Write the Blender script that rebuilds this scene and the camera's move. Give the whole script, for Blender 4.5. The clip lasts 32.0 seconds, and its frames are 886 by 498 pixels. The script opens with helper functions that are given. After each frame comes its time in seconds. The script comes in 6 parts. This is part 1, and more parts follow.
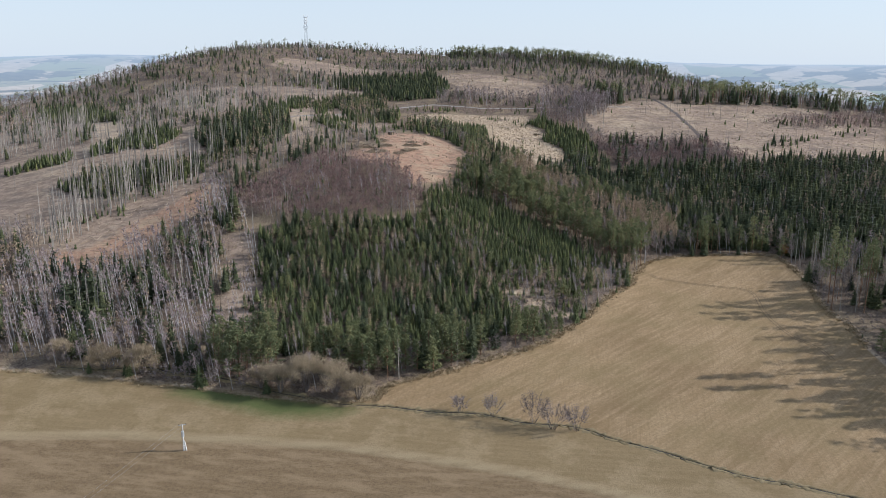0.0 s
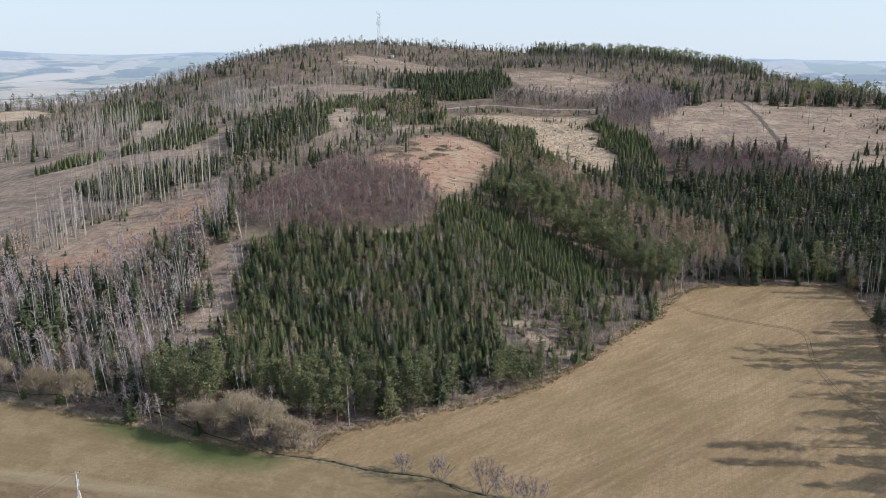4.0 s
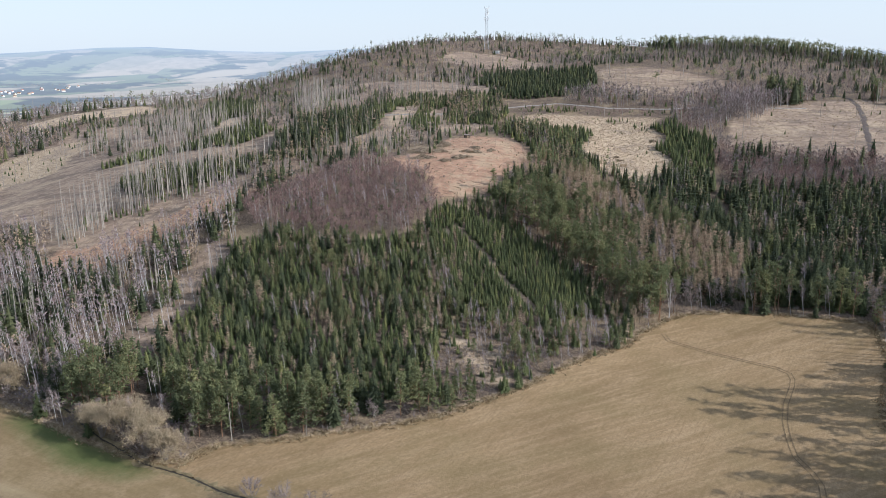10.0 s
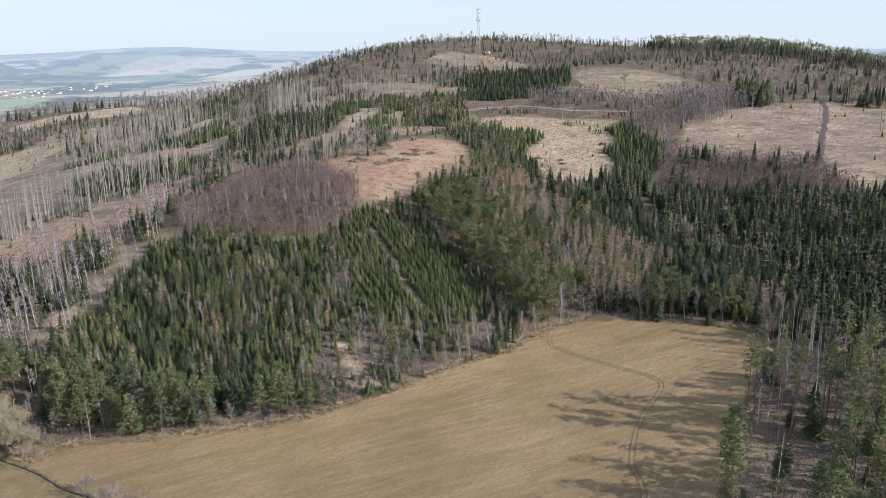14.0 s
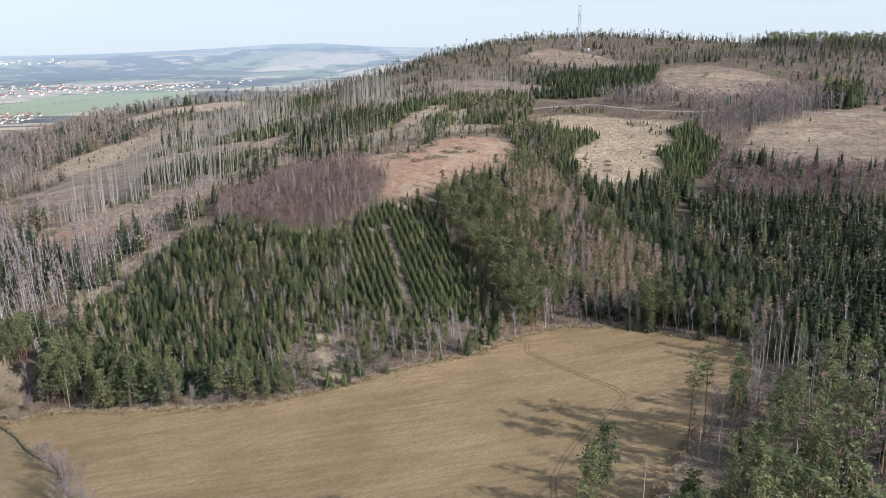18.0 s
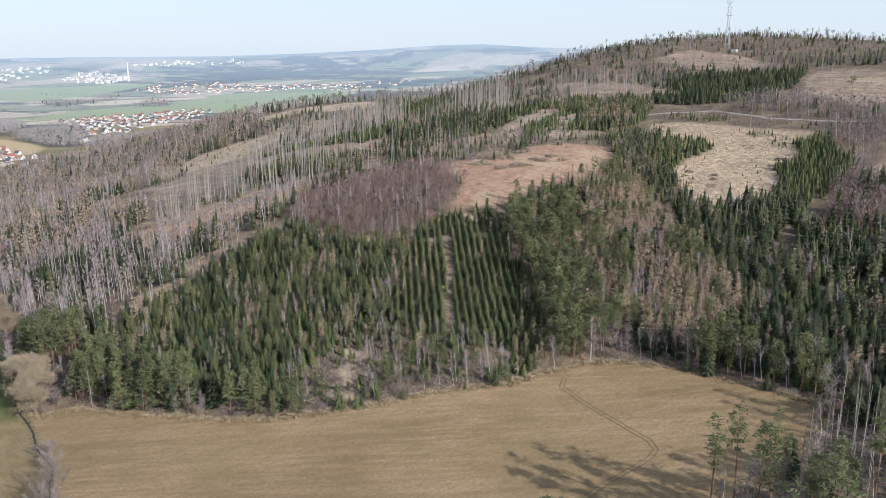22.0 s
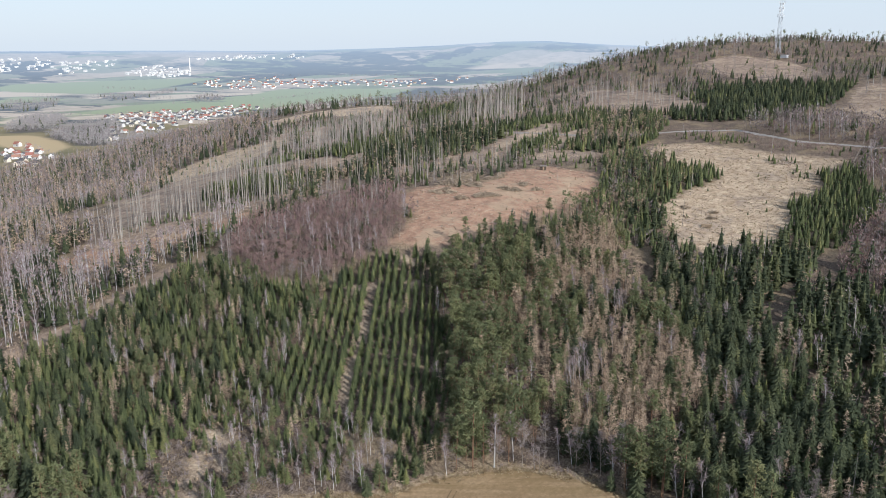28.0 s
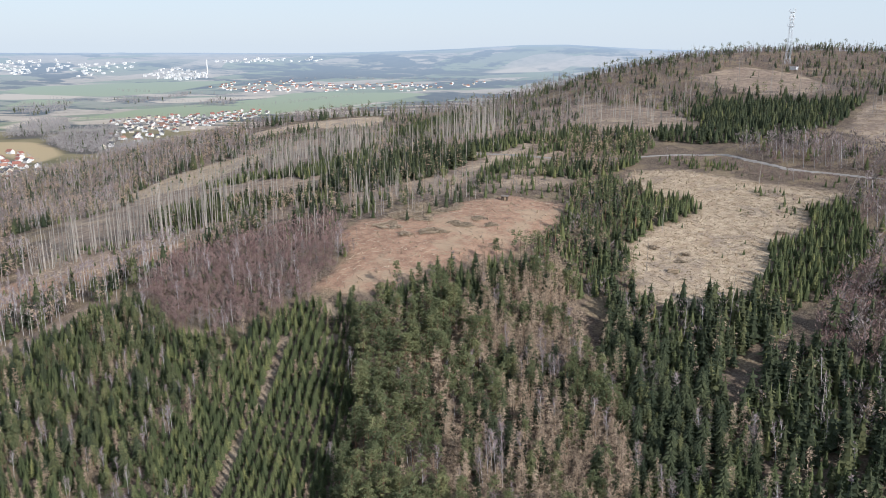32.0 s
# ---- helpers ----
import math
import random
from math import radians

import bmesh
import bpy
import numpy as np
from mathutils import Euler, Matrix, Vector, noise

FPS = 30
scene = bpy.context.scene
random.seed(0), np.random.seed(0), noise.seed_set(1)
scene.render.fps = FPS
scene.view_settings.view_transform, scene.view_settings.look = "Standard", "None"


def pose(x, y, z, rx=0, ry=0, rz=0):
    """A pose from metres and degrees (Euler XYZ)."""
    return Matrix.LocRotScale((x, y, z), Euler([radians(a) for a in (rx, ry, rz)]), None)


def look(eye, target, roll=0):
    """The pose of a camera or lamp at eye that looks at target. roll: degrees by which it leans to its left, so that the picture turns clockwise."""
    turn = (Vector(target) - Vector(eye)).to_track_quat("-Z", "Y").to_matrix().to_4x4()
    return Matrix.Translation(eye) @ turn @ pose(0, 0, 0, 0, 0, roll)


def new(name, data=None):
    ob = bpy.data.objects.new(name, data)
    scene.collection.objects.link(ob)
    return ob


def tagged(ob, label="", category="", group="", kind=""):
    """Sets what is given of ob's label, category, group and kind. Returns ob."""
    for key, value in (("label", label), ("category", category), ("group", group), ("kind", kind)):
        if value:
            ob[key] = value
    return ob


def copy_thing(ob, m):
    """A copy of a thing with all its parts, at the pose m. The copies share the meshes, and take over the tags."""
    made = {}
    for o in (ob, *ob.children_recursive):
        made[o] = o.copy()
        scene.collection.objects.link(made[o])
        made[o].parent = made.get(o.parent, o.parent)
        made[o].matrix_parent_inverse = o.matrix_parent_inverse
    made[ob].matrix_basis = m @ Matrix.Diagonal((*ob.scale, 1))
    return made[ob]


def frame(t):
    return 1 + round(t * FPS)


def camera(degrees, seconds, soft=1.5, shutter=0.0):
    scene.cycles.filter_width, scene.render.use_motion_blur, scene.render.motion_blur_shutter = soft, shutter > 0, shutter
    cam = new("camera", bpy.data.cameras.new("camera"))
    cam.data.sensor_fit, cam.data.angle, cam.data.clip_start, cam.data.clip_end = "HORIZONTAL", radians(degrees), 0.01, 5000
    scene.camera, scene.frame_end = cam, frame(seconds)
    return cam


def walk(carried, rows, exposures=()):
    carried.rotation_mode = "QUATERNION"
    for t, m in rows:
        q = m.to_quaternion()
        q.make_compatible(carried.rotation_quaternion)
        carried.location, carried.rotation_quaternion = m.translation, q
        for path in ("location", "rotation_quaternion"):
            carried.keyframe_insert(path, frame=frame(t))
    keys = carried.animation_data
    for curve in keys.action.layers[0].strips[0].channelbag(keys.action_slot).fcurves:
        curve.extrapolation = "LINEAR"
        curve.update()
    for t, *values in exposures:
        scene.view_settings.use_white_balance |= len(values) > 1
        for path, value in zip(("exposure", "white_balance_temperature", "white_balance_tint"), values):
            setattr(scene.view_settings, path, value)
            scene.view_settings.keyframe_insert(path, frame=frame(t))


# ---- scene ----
cam = camera(58.1, 32.0, soft=0.9)
METRES, EYE, TILT, LEAN, TURN = 470.0, 118.0, -13.3, -0.35, 0.0
ROWS = [
    (0.0, 0.0, 0.0, 0.0, 0.0, 0.0, 0.0),
    (0.5, 0.0134, 0.0117, 0.003, 0.91, -0.03, -0.19),
    (1.0, 0.0264, 0.0238, 0.006, 1.82, -0.06, -0.41),
    (1.5, 0.0391, 0.0366, 0.0091, 2.75, -0.11, -0.65),
    (2.0, 0.0515, 0.0492, 0.012, 3.7, -0.16, -0.88),
    (2.5, 0.0638, 0.0617, 0.0149, 4.66, -0.15, -1.11),
    (3.0, 0.0757, 0.0743, 0.0177, 5.62, -0.18, -1.33),
    (3.5, 0.0876, 0.0866, 0.0205, 6.6, -0.24, -1.51),
    (5.5, 0.1371, 0.1321, 0.0315, 10.52, -0.54, -2.25),
    (6.0, 0.151, 0.1403, 0.0334, 11.5, -0.65, -2.39),
    (6.5, 0.1656, 0.1473, 0.0348, 12.49, -0.75, -2.53),
    (7.0, 0.1804, 0.1536, 0.0359, 13.49, -0.84, -2.67),
    (7.5, 0.1955, 0.1592, 0.0372, 14.5, -0.92, -2.87),
    (8.0, 0.2107, 0.1644, 0.0385, 15.52, -0.99, -3.05),
    (8.5, 0.2258, 0.1691, 0.0398, 16.51, -1.07, -3.27),
    (9.0, 0.24, 0.1732, 0.0417, 17.44, -1.12, -3.48),
    (9.5, 0.2545, 0.1773, 0.0438, 18.41, -1.19, -3.68),
    (10.0, 0.2686, 0.1811, 0.0459, 19.39, -1.26, -3.86),
    (10.5, 0.2826, 0.1853, 0.048, 20.41, -1.36, -4.08),
    (11.0, 0.2966, 0.19, 0.0501, 21.25, -1.43, -4.24),
    (11.5, 0.311, 0.1948, 0.0523, 21.51, -1.47, -4.28),
    (12.0, 0.3254, 0.1998, 0.0541, 21.71, -1.49, -4.31),
    (12.5, 0.3403, 0.2047, 0.0557, 21.75, -1.5, -4.33),
    (13.0, 0.3556, 0.2096, 0.057, 21.73, -1.5, -4.27),
    (13.5, 0.3706, 0.2147, 0.0582, 21.7, -1.51, -4.26),
    (14.0, 0.3858, 0.2198, 0.0593, 21.85, -1.53, -4.27),
    (14.5, 0.4013, 0.225, 0.0607, 22.69, -1.63, -4.42),
    (16.5, 0.4608, 0.2516, 0.0678, 27.49, -2.18, -5.47),
    (17.0, 0.475, 0.2593, 0.0696, 28.76, -2.32, -5.73),
    (17.5, 0.4887, 0.2674, 0.0715, 30.25, -2.51, -6.05),
    (18.0, 0.5017, 0.2766, 0.0737, 31.78, -2.72, -6.34),
    (18.5, 0.5127, 0.2866, 0.076, 33.28, -2.89, -6.66),
    (19.0, 0.5221, 0.2975, 0.0788, 34.79, -3.08, -6.93),
    (19.5, 0.5298, 0.3092, 0.0811, 36.25, -3.22, -7.23),
    (20.0, 0.5359, 0.3217, 0.0839, 37.72, -3.4, -7.52),
    (20.5, 0.5408, 0.3347, 0.0869, 39.17, -3.57, -7.78),
    (21.0, 0.5441, 0.3476, 0.0896, 41.16, -3.82, -8.15),
    (21.5, 0.5466, 0.362, 0.093, 43.1, -4.09, -8.47),
    (22.0, 0.5476, 0.3759, 0.0963, 43.44, -4.17, -8.54),
    (22.5, 0.5481, 0.3899, 0.0994, 43.82, -4.22, -8.68),
    (23.0, 0.5487, 0.4034, 0.1025, 44.41, -4.29, -8.81),
    (23.5, 0.5491, 0.4177, 0.1065, 44.84, -4.4, -8.89),
    (24.0, 0.5485, 0.4319, 0.1099, 45.11, -4.44, -9.02),
    (24.5, 0.5482, 0.4466, 0.1143, 45.64, -4.57, -9.13),
    (25.0, 0.5481, 0.4617, 0.1188, 46.33, -4.72, -9.28),
    (25.5, 0.5471, 0.476, 0.1233, 46.79, -4.81, -9.41),
    (27.5, 0.5412, 0.532, 0.1472, 47.64, -5.17, -9.68),
    (28.0, 0.5395, 0.545, 0.1533, 48.33, -5.3, -9.82),
    (28.5, 0.538, 0.5576, 0.159, 49.34, -5.5, -9.98),
    (29.0, 0.536, 0.5702, 0.1653, 49.76, -5.62, -10.07),
    (29.5, 0.5343, 0.583, 0.1713, 49.9, -5.64, -10.13),
    (30.0, 0.5325, 0.5962, 0.1776, 50.09, -5.66, -10.22),
    (30.5, 0.5308, 0.6098, 0.1838, 50.14, -5.64, -10.24),
    (31.0, 0.529, 0.6235, 0.1889, 50.12, -5.57, -10.25),
    (31.5, 0.5271, 0.6374, 0.1928, 50.1, -5.5, -10.27),
    (32.0, 0.5248, 0.6515, 0.1963, 50.08, -5.49, -10.29),
]
walk(cam, [(t, pose(0, 0, EYE, TILT, LEAN, TURN) @ pose(METRES * x, METRES * y, METRES * z, 90 + pitch, roll, yaw)) for t, x, y, z, yaw, pitch, roll in ROWS],
     exposures=((0.0, 0.21, 5710, 11), (6.0, 0.28, 5710, 11), (12.0, 0.35, 5720, 11), (19.0, 0.34, 5740, 11), (25.0, 0.26, 5740, 11), (32.0, 0.18, 5740, 11)))

# ---- light: low winter sun from the east, pale hazy sky ----
SUN_UP, SUN_TOWARDS = 27.5, (0.998, 0.06)
world = bpy.data.worlds.new("sky")
scene.world = world
world.use_nodes = True
wn = world.node_tree.nodes
sky = wn.new("ShaderNodeTexSky")
sky.sky_type = "NISHITA"
sky.sun_disc = False
sky.sun_elevation = radians(SUN_UP)
sky.sun_rotation = math.atan2(SUN_TOWARDS[0], SUN_TOWARDS[1])
sky.altitude, sky.air_density, sky.dust_density, sky.ozone_density = 450, 1.0, 0.8, 1.5
wn["Background"].inputs["Strength"].default_value = 0.13
# thin winter haze, thickest towards the horizon
wl = world.node_tree.links
coord, split, haze, veil = wn.new("ShaderNodeTexCoord"), wn.new("ShaderNodeSeparateXYZ"), wn.new("ShaderNodeMapRange"), wn.new("ShaderNodeMix")
haze.inputs["From Min"].default_value, haze.inputs["From Max"].default_value = 0.0, 0.45
haze.inputs["To Min"].default_value, haze.inputs["To Max"].default_value = 0.9, 0.38
veil.data_type = "RGBA"
veil.inputs[7].default_value = (4.9, 5.2, 5.3, 1)
wl.new(coord.outputs["Generated"], split.inputs[0])
wl.new(split.outputs["Z"], haze.inputs["Value"])
wl.new(haze.outputs["Result"], veil.inputs[0])
wl.new(sky.outputs["Color"], veil.inputs[6])
wl.new(veil.outputs[2], wn["Background"].inputs["Color"])
sun_data = bpy.data.lights.new("sun", "SUN")
sun_data.energy, sun_data.angle, sun_data.color = 4.6, radians(0.6), (1.0, 0.94, 0.85)
sun = new("sun", sun_data)
sv = Vector((SUN_TOWARDS[0] * math.cos(radians(SUN_UP)), SUN_TOWARDS[1] * math.cos(radians(SUN_UP)), math.sin(radians(SUN_UP))))
sun.matrix_world = look(sv * 500, (0, 0, 0))

# ---- materials ----


class Mat:
    """A node material with a few short ways to wire it."""

    def __init__(self, name, rough=0.9, spec=0.2):
        self.m = bpy.data.materials.new(name)
        self.m.use_nodes = True
        self.n, self.l = self.m.node_tree.nodes, self.m.node_tree.links
        self.b = self.n["Principled BSDF"]
        self.b.inputs["Roughness"].default_value = rough
        self.b.inputs["Specular IOR Level"].default_value = spec
        self.pos = self.n.new("ShaderNodeNewGeometry")

    def noise(self, scale, detail=4.0, rough=0.55, stretch=None, turn=0.0):
        t = self.n.new("ShaderNodeTexNoise")
        t.inputs["Scale"].default_value, t.inputs["Detail"].default_value, t.inputs["Roughness"].default_value = scale, detail, rough
        src = self.pos.outputs["Position"]
        if stretch:
            for scale, angle in (((1, 1, 1), -turn), (stretch, 0)):
                mp = self.n.new("ShaderNodeMapping")
                mp.inputs["Scale"].default_value, mp.inputs["Rotation"].default_value = scale, (0, 0, radians(angle))
                self.l.new(src, mp.inputs["Vector"])
                src = mp.outputs["Vector"]
        self.l.new(src, t.inputs["Vector"])
        return t.outputs["Fac"]

    def voronoi(self, scale, feature="F1", stretch=None, turn=0.0, out="Color"):
        t = self.n.new("ShaderNodeTexVoronoi")
        t.feature = feature
        t.inputs["Scale"].default_value = scale
        mp = self.n.new("ShaderNodeMapping")
        mp.inputs["Scale"].default_value, mp.inputs["Rotation"].default_value = stretch or (1, 1, 1), (0, 0, radians(turn))
        self.l.new(self.pos.outputs["Position"], mp.inputs["Vector"])
        self.l.new(mp.outputs["Vector"], t.inputs["Vector"])
        return t.outputs[out]

    def attr(self, name):
        a = self.n.new("ShaderNodeAttribute")
        a.attribute_name = name
        return a.outputs["Fac"]

    def random(self):
        return self.n.new("ShaderNodeObjectInfo").outputs["Random"]

    def island(self):
        return self.pos.outputs["Random Per Island"]

    def math(self, op, a, b=0.0, c=0.0, clamp=False):
        t = self.n.new("ShaderNodeMath")
        t.operation, t.use_clamp = op, clamp
        for i, v in enumerate((a, b, c)):
            if isinstance(v, (int, float)):
                t.inputs[i].default_value = v
            else:
                self.l.new(v, t.inputs[i])
        return t.outputs[0]

    def ramp(self, fac, *stops):
        t = self.n.new("ShaderNodeValToRGB")
        e = t.color_ramp.elements
        while len(e) < len(stops):
            e.new(0.5)
        for i, (p, c) in enumerate(stops):
            e[i].position = p
        for i, (p, c) in enumerate(stops):
            e[i].color = (*c, 1) if not isinstance(c, (int, float)) else (c, c, c, 1)
        self.l.new(fac, t.inputs["Fac"])
        return t.outputs["Color"]

    def mix(self, fac, a, b, mode="MIX"):
        t = self.n.new("ShaderNodeMix")
        t.data_type, t.blend_type, t.clamp_factor = "RGBA", mode, True
        for i, v in ((0, fac), (6, a), (7, b)):
            if isinstance(v, (int, float)):
                t.inputs[i].default_value = v
            elif isinstance(v, tuple):
                t.inputs[i].default_value = (*v, 1)
            else:
                self.l.new(v, t.inputs[i])
        return t.outputs[2]

    def edge(self, value, soft):
        """0 outside to 1 inside of a signed distance, over +-soft metres."""
        t = self.n.new("ShaderNodeMapRange")
        t.inputs["From Min"].default_value, t.inputs["From Max"].default_value = -soft, soft
        self.l.new(value, t.inputs["Value"])
        return t.outputs["Result"]

    def done(self, color, height=None, strength=0.4, distance=0.3):
        if isinstance(color, tuple):
            self.b.inputs["Base Color"].default_value = (*color, 1)
        else:
            self.l.new(color, self.b.inputs["Base Color"])
        if height is not None:
            bp = self.n.new("ShaderNodeBump")
            bp.inputs["Strength"].default_value, bp.inputs["Distance"].default_value = strength, distance
            self.l.new(height, bp.inputs["Height"])
            self.l.new(bp.outputs["Normal"], self.b.inputs["Normal"])
        return self.m


def leaf_material(name, dark, light, accent=None, spread=0.36, thin=0.0):
    """Foliage or twigs: a tone for each tree, a smaller one for each spray; thin needles let light through."""
    m = Mat(name, 0.85, 0.15)
    tone = m.math("FRACT", m.math("ADD", m.attr("tint"), m.random()))
    c = m.ramp(tone, (0.0, dark), (0.75, light), (1.0, accent or light))
    c = m.mix(m.math("MULTIPLY", m.island(), 2 * spread), c, tuple(0.75 * d for d in dark))
    m.done(c)
    if thin:
        glow, both = m.n.new("ShaderNodeBsdfTranslucent"), m.n.new("ShaderNodeMixShader")
        both.inputs[0].default_value = thin
        m.l.new(c, glow.inputs["Color"])
        m.l.new(m.b.outputs[0], both.inputs[1])
        m.l.new(glow.outputs[0], both.inputs[2])
        m.l.new(both.outputs[0], m.n["Material Output"].inputs["Surface"])
    return m.m


def plain_material(name, color, rough=0.8, wear=0.25, scale=3.0, metal=0.0):
    m = Mat(name, rough, 0.3)
    m.b.inputs["Metallic"].default_value = metal
    f = m.noise(scale, 5)
    low = tuple(c * (1 - wear) for c in color)
    return m.done(m.ramp(f, (0.3, low), (0.7, color)), f, 0.2, 0.05)


NEEDLE = leaf_material("spruce_needles", (0.088, 0.107, 0.05), (0.193, 0.21, 0.089), (0.28, 0.273, 0.105), thin=0.35)
NEEDLE_DEEP = leaf_material("deep_spruce_needles", (0.062, 0.077, 0.044), (0.142, 0.156, 0.078), (0.2, 0.2, 0.089), thin=0.4)
PINE_NEEDLE = leaf_material("pine_needles", (0.145, 0.16, 0.08), (0.255, 0.265, 0.125), (0.315, 0.305, 0.14), thin=0.35)
LARCH_TWIG = leaf_material("larch_twigs", (0.365, 0.265, 0.178), (0.55, 0.41, 0.28), (0.6, 0.455, 0.315))
BIRCH_TWIG = leaf_material("birch_twigs", (0.25, 0.188, 0.178), (0.37, 0.29, 0.273), (0.42, 0.335, 0.31))
BEECH_TWIG = leaf_material("beech_twigs", (0.21, 0.132, 0.118), (0.325, 0.212, 0.185), (0.37, 0.255, 0.22))
GREY_TWIG = leaf_material("grey_twigs", (0.18, 0.144, 0.132), (0.3, 0.246, 0.226), (0.34, 0.285, 0.255))
DEAD_TWIG = leaf_material("dead_spruce_twigs", (0.24, 0.205, 0.17), (0.36, 0.315, 0.265), (0.42, 0.37, 0.31))
WILLOW_TWIG = leaf_material("willow_twigs", (0.27, 0.21, 0.135), (0.46, 0.365, 0.24), (0.5, 0.4, 0.27))
# paler and greyer than grey_twigs: distance haze put into the colour
HAZED_TWIG = leaf_material("far_winter_twigs", (0.3, 0.27, 0.26), (0.4, 0.36, 0.34), (0.3, 0.3, 0.26))
RUST_TWIG = leaf_material("rust_twigs", (0.26, 0.13, 0.05), (0.4, 0.21, 0.08))
SPRUCE_BARK = plain_material("spruce_bark", (0.14, 0.1, 0.075), 0.95, 0.4)
PINE_BARK = plain_material("pine_bark", (0.26, 0.15, 0.09), 0.95, 0.4)
BIRCH_BARK = plain_material("birch_bark", (0.54, 0.505, 0.48), 0.8, 0.4, 1.5)
DEAD_BARK = plain_material("dead_grey_bark", (0.38, 0.335, 0.285), 0.95, 0.35)
GREY_BARK = plain_material("grey_bark", (0.27, 0.225, 0.185), 0.95, 0.35)
LOG_WOOD = plain_material("cut_wood", (0.42, 0.31, 0.2), 0.9, 0.4)

# ---- the lie of the land ----
BASE = -14.0
NEAR_RISES = [
    (-100, 250, 170, -8.6), (100, 300, 150, -3.8), (250, 420, 150, 1.6), (0, 420, 110, 19.3), (-110, 440, 120, -9.7), (100, 480, 110, -14.3),
    (-220, 430, 150, 19.3), (-20, 520, 90, 33.4), (80, 580, 90, -8.1), (190, 560, 130, 22.5), (-60, 610, 130, -29.6), (40, 690, 130, 29.0)]
FAR_RISES = [
    (-200, 620, 170, 63.6), (-370, 580, 170, -16.1), (220, 760, 150, 6.2), (360, 800, 220, 45.0), (-20, 860, 170, -16.8), (-200, 900, 190, 118.1),
    (-380, 800, 150, -88.9), (-560, 810, 170, 69.0), (-200, 1380, 220, 79.5), (130, 1030, 190, 36.3), (-120, 1090, 170, -101.4), (-280, 1150, 200, 93.7),
    (60, 1260, 220, 57.6), (300, 1250, 260, 54.1), (50, 60, 200, 13.8), (450, 250, 220, 19.8), (-110, 900, 110, -31.2), (-190, 1050, 120, 6.6),
    (-30, 960, 110, 36.1), (-440, 730, 120, 41.8), (470, 820, 100, 18.0)]
EDGE_OF_NEAR = 1500.0
# height of the last hills, by compass bearing west of north
SKYLINE_RIDGE = [(-180, 104), (-20, 107), (-14, 116), (-5, 114), (5, 118), (15, 130), (20, 136), (24, 136), (27, 124), (30, 119), (33.5, 130), (35.5, 141), (37.5, 151), (39.8, 147), (42, 143), (45, 124), (49, 111), (53, 98), (57, 93), (180, 92)]


def ground_z(x, y):
    x, y = np.asarray(x, float), np.asarray(y, float)
    z = np.full(np.broadcast(x, y).shape, BASE)
    for cx, cy, r, h in NEAR_RISES + FAR_RISES:
        z = z + h * np.exp(-((x - cx) ** 2 + (y - cy) ** 2) / (2 * r * r))
    d = np.hypot(x, y)
    rise = np.clip((d - EDGE_OF_NEAR) / 3300, 0, 1.1)
    z = z + np.where(d > EDGE_OF_NEAR, 140 - d * (0.0933 - 0.0872 * rise), 0)
    bearing = np.degrees(np.arctan2(-x, y))
    ridge = np.interp(bearing, *zip(*SKYLINE_RIDGE)) + 1.5 * np.sin(bearing * 2.7) + np.sin(bearing * 6.1 + 1)
    k = np.clip((d - 3900) / 850, 0, 1)
    z = z + (ridge - z) * k * k * (3 - 2 * k)
    # gentle unevenness
    z = z + 0.5 * np.sin(x / 17 + np.sin(y / 23)) * np.sin(y / 19) * np.clip((y - 430) / 60, 0, 1)
    return z


def at(x, y, up=0.0):
    return Vector((x, y, float(ground_z(x, y)) + up))


def signed(poly, x, y):
    """Metres to the outline of a plan figure, positive inside."""
    best, inside = np.full(x.shape, 1e9), np.zeros(x.shape, bool)
    for (x0, y0), (x1, y1) in zip(poly, poly[1:] + poly[:1]):
        dx, dy = x1 - x0, y1 - y0
        k = np.clip(((x - x0) * dx + (y - y0) * dy) / (dx * dx + dy * dy), 0, 1)
        best = np.minimum(best, np.hypot(x - x0 - k * dx, y - y0 - k * dy))
        if dy:
            inside ^= ((y0 > y) != (y1 > y)) & (x < (x1 - x0) * (y - y0) / dy + x0)
    return np.where(inside, best, -best)


def along(line, x, y):
    """Metres to a line on the plan."""
    best = np.full(x.shape, 1e9)
    for (x0, y0), (x1, y1) in zip(line, line[1:]):
        dx, dy = x1 - x0, y1 - y0
        k = np.clip(((x - x0) * dx + (y - y0) * dy) / (dx * dx + dy * dy), 0, 1)
        best = np.minimum(best, np.hypot(x - x0 - k * dx, y - y0 - k * dy))
    return best


# ---- the plan: meadow, clearings and stands ----
MEADOW = [
    (-900, 290), (-420, 315), (-260, 300), (-171, 290), (-134, 285), (-97, 278), (-64, 270), (-38, 266), (-24, 268), (-21, 278), (-4, 286), (12, 295),
    (31, 306), (44, 315), (56, 330), (66, 343), (76, 360), (85, 371), (94, 382), (101, 399), (112, 415), (128, 424), (147, 429), (169, 430),
    (184, 428), (187, 410), (186, 390), (181, 370), (179, 355), (181, 335), (176, 312), (174, 290), (180, 262), (196, 225), (240, 180), (330, 100),
    (330, -900), (-900, -900)]
BROWN_CLEARING = [(-16, 469), (-5, 474), (6, 483), (9, 512), (14, 549), (5, 581), (-12, 608), (-42, 600), (-48, 575), (-38, 545), (-62, 520), (-48, 500), (-28, 495)]
STRAW_CLEARING = [
    (-30, 680), (-13, 697), (75, 708), (72, 679), (84, 653), (79, 634), (92, 615), (94, 587), (80, 561), (67, 562), (39, 590), (32, 619), (39, 645), (28, 657), (4, 656), (-20, 662)]
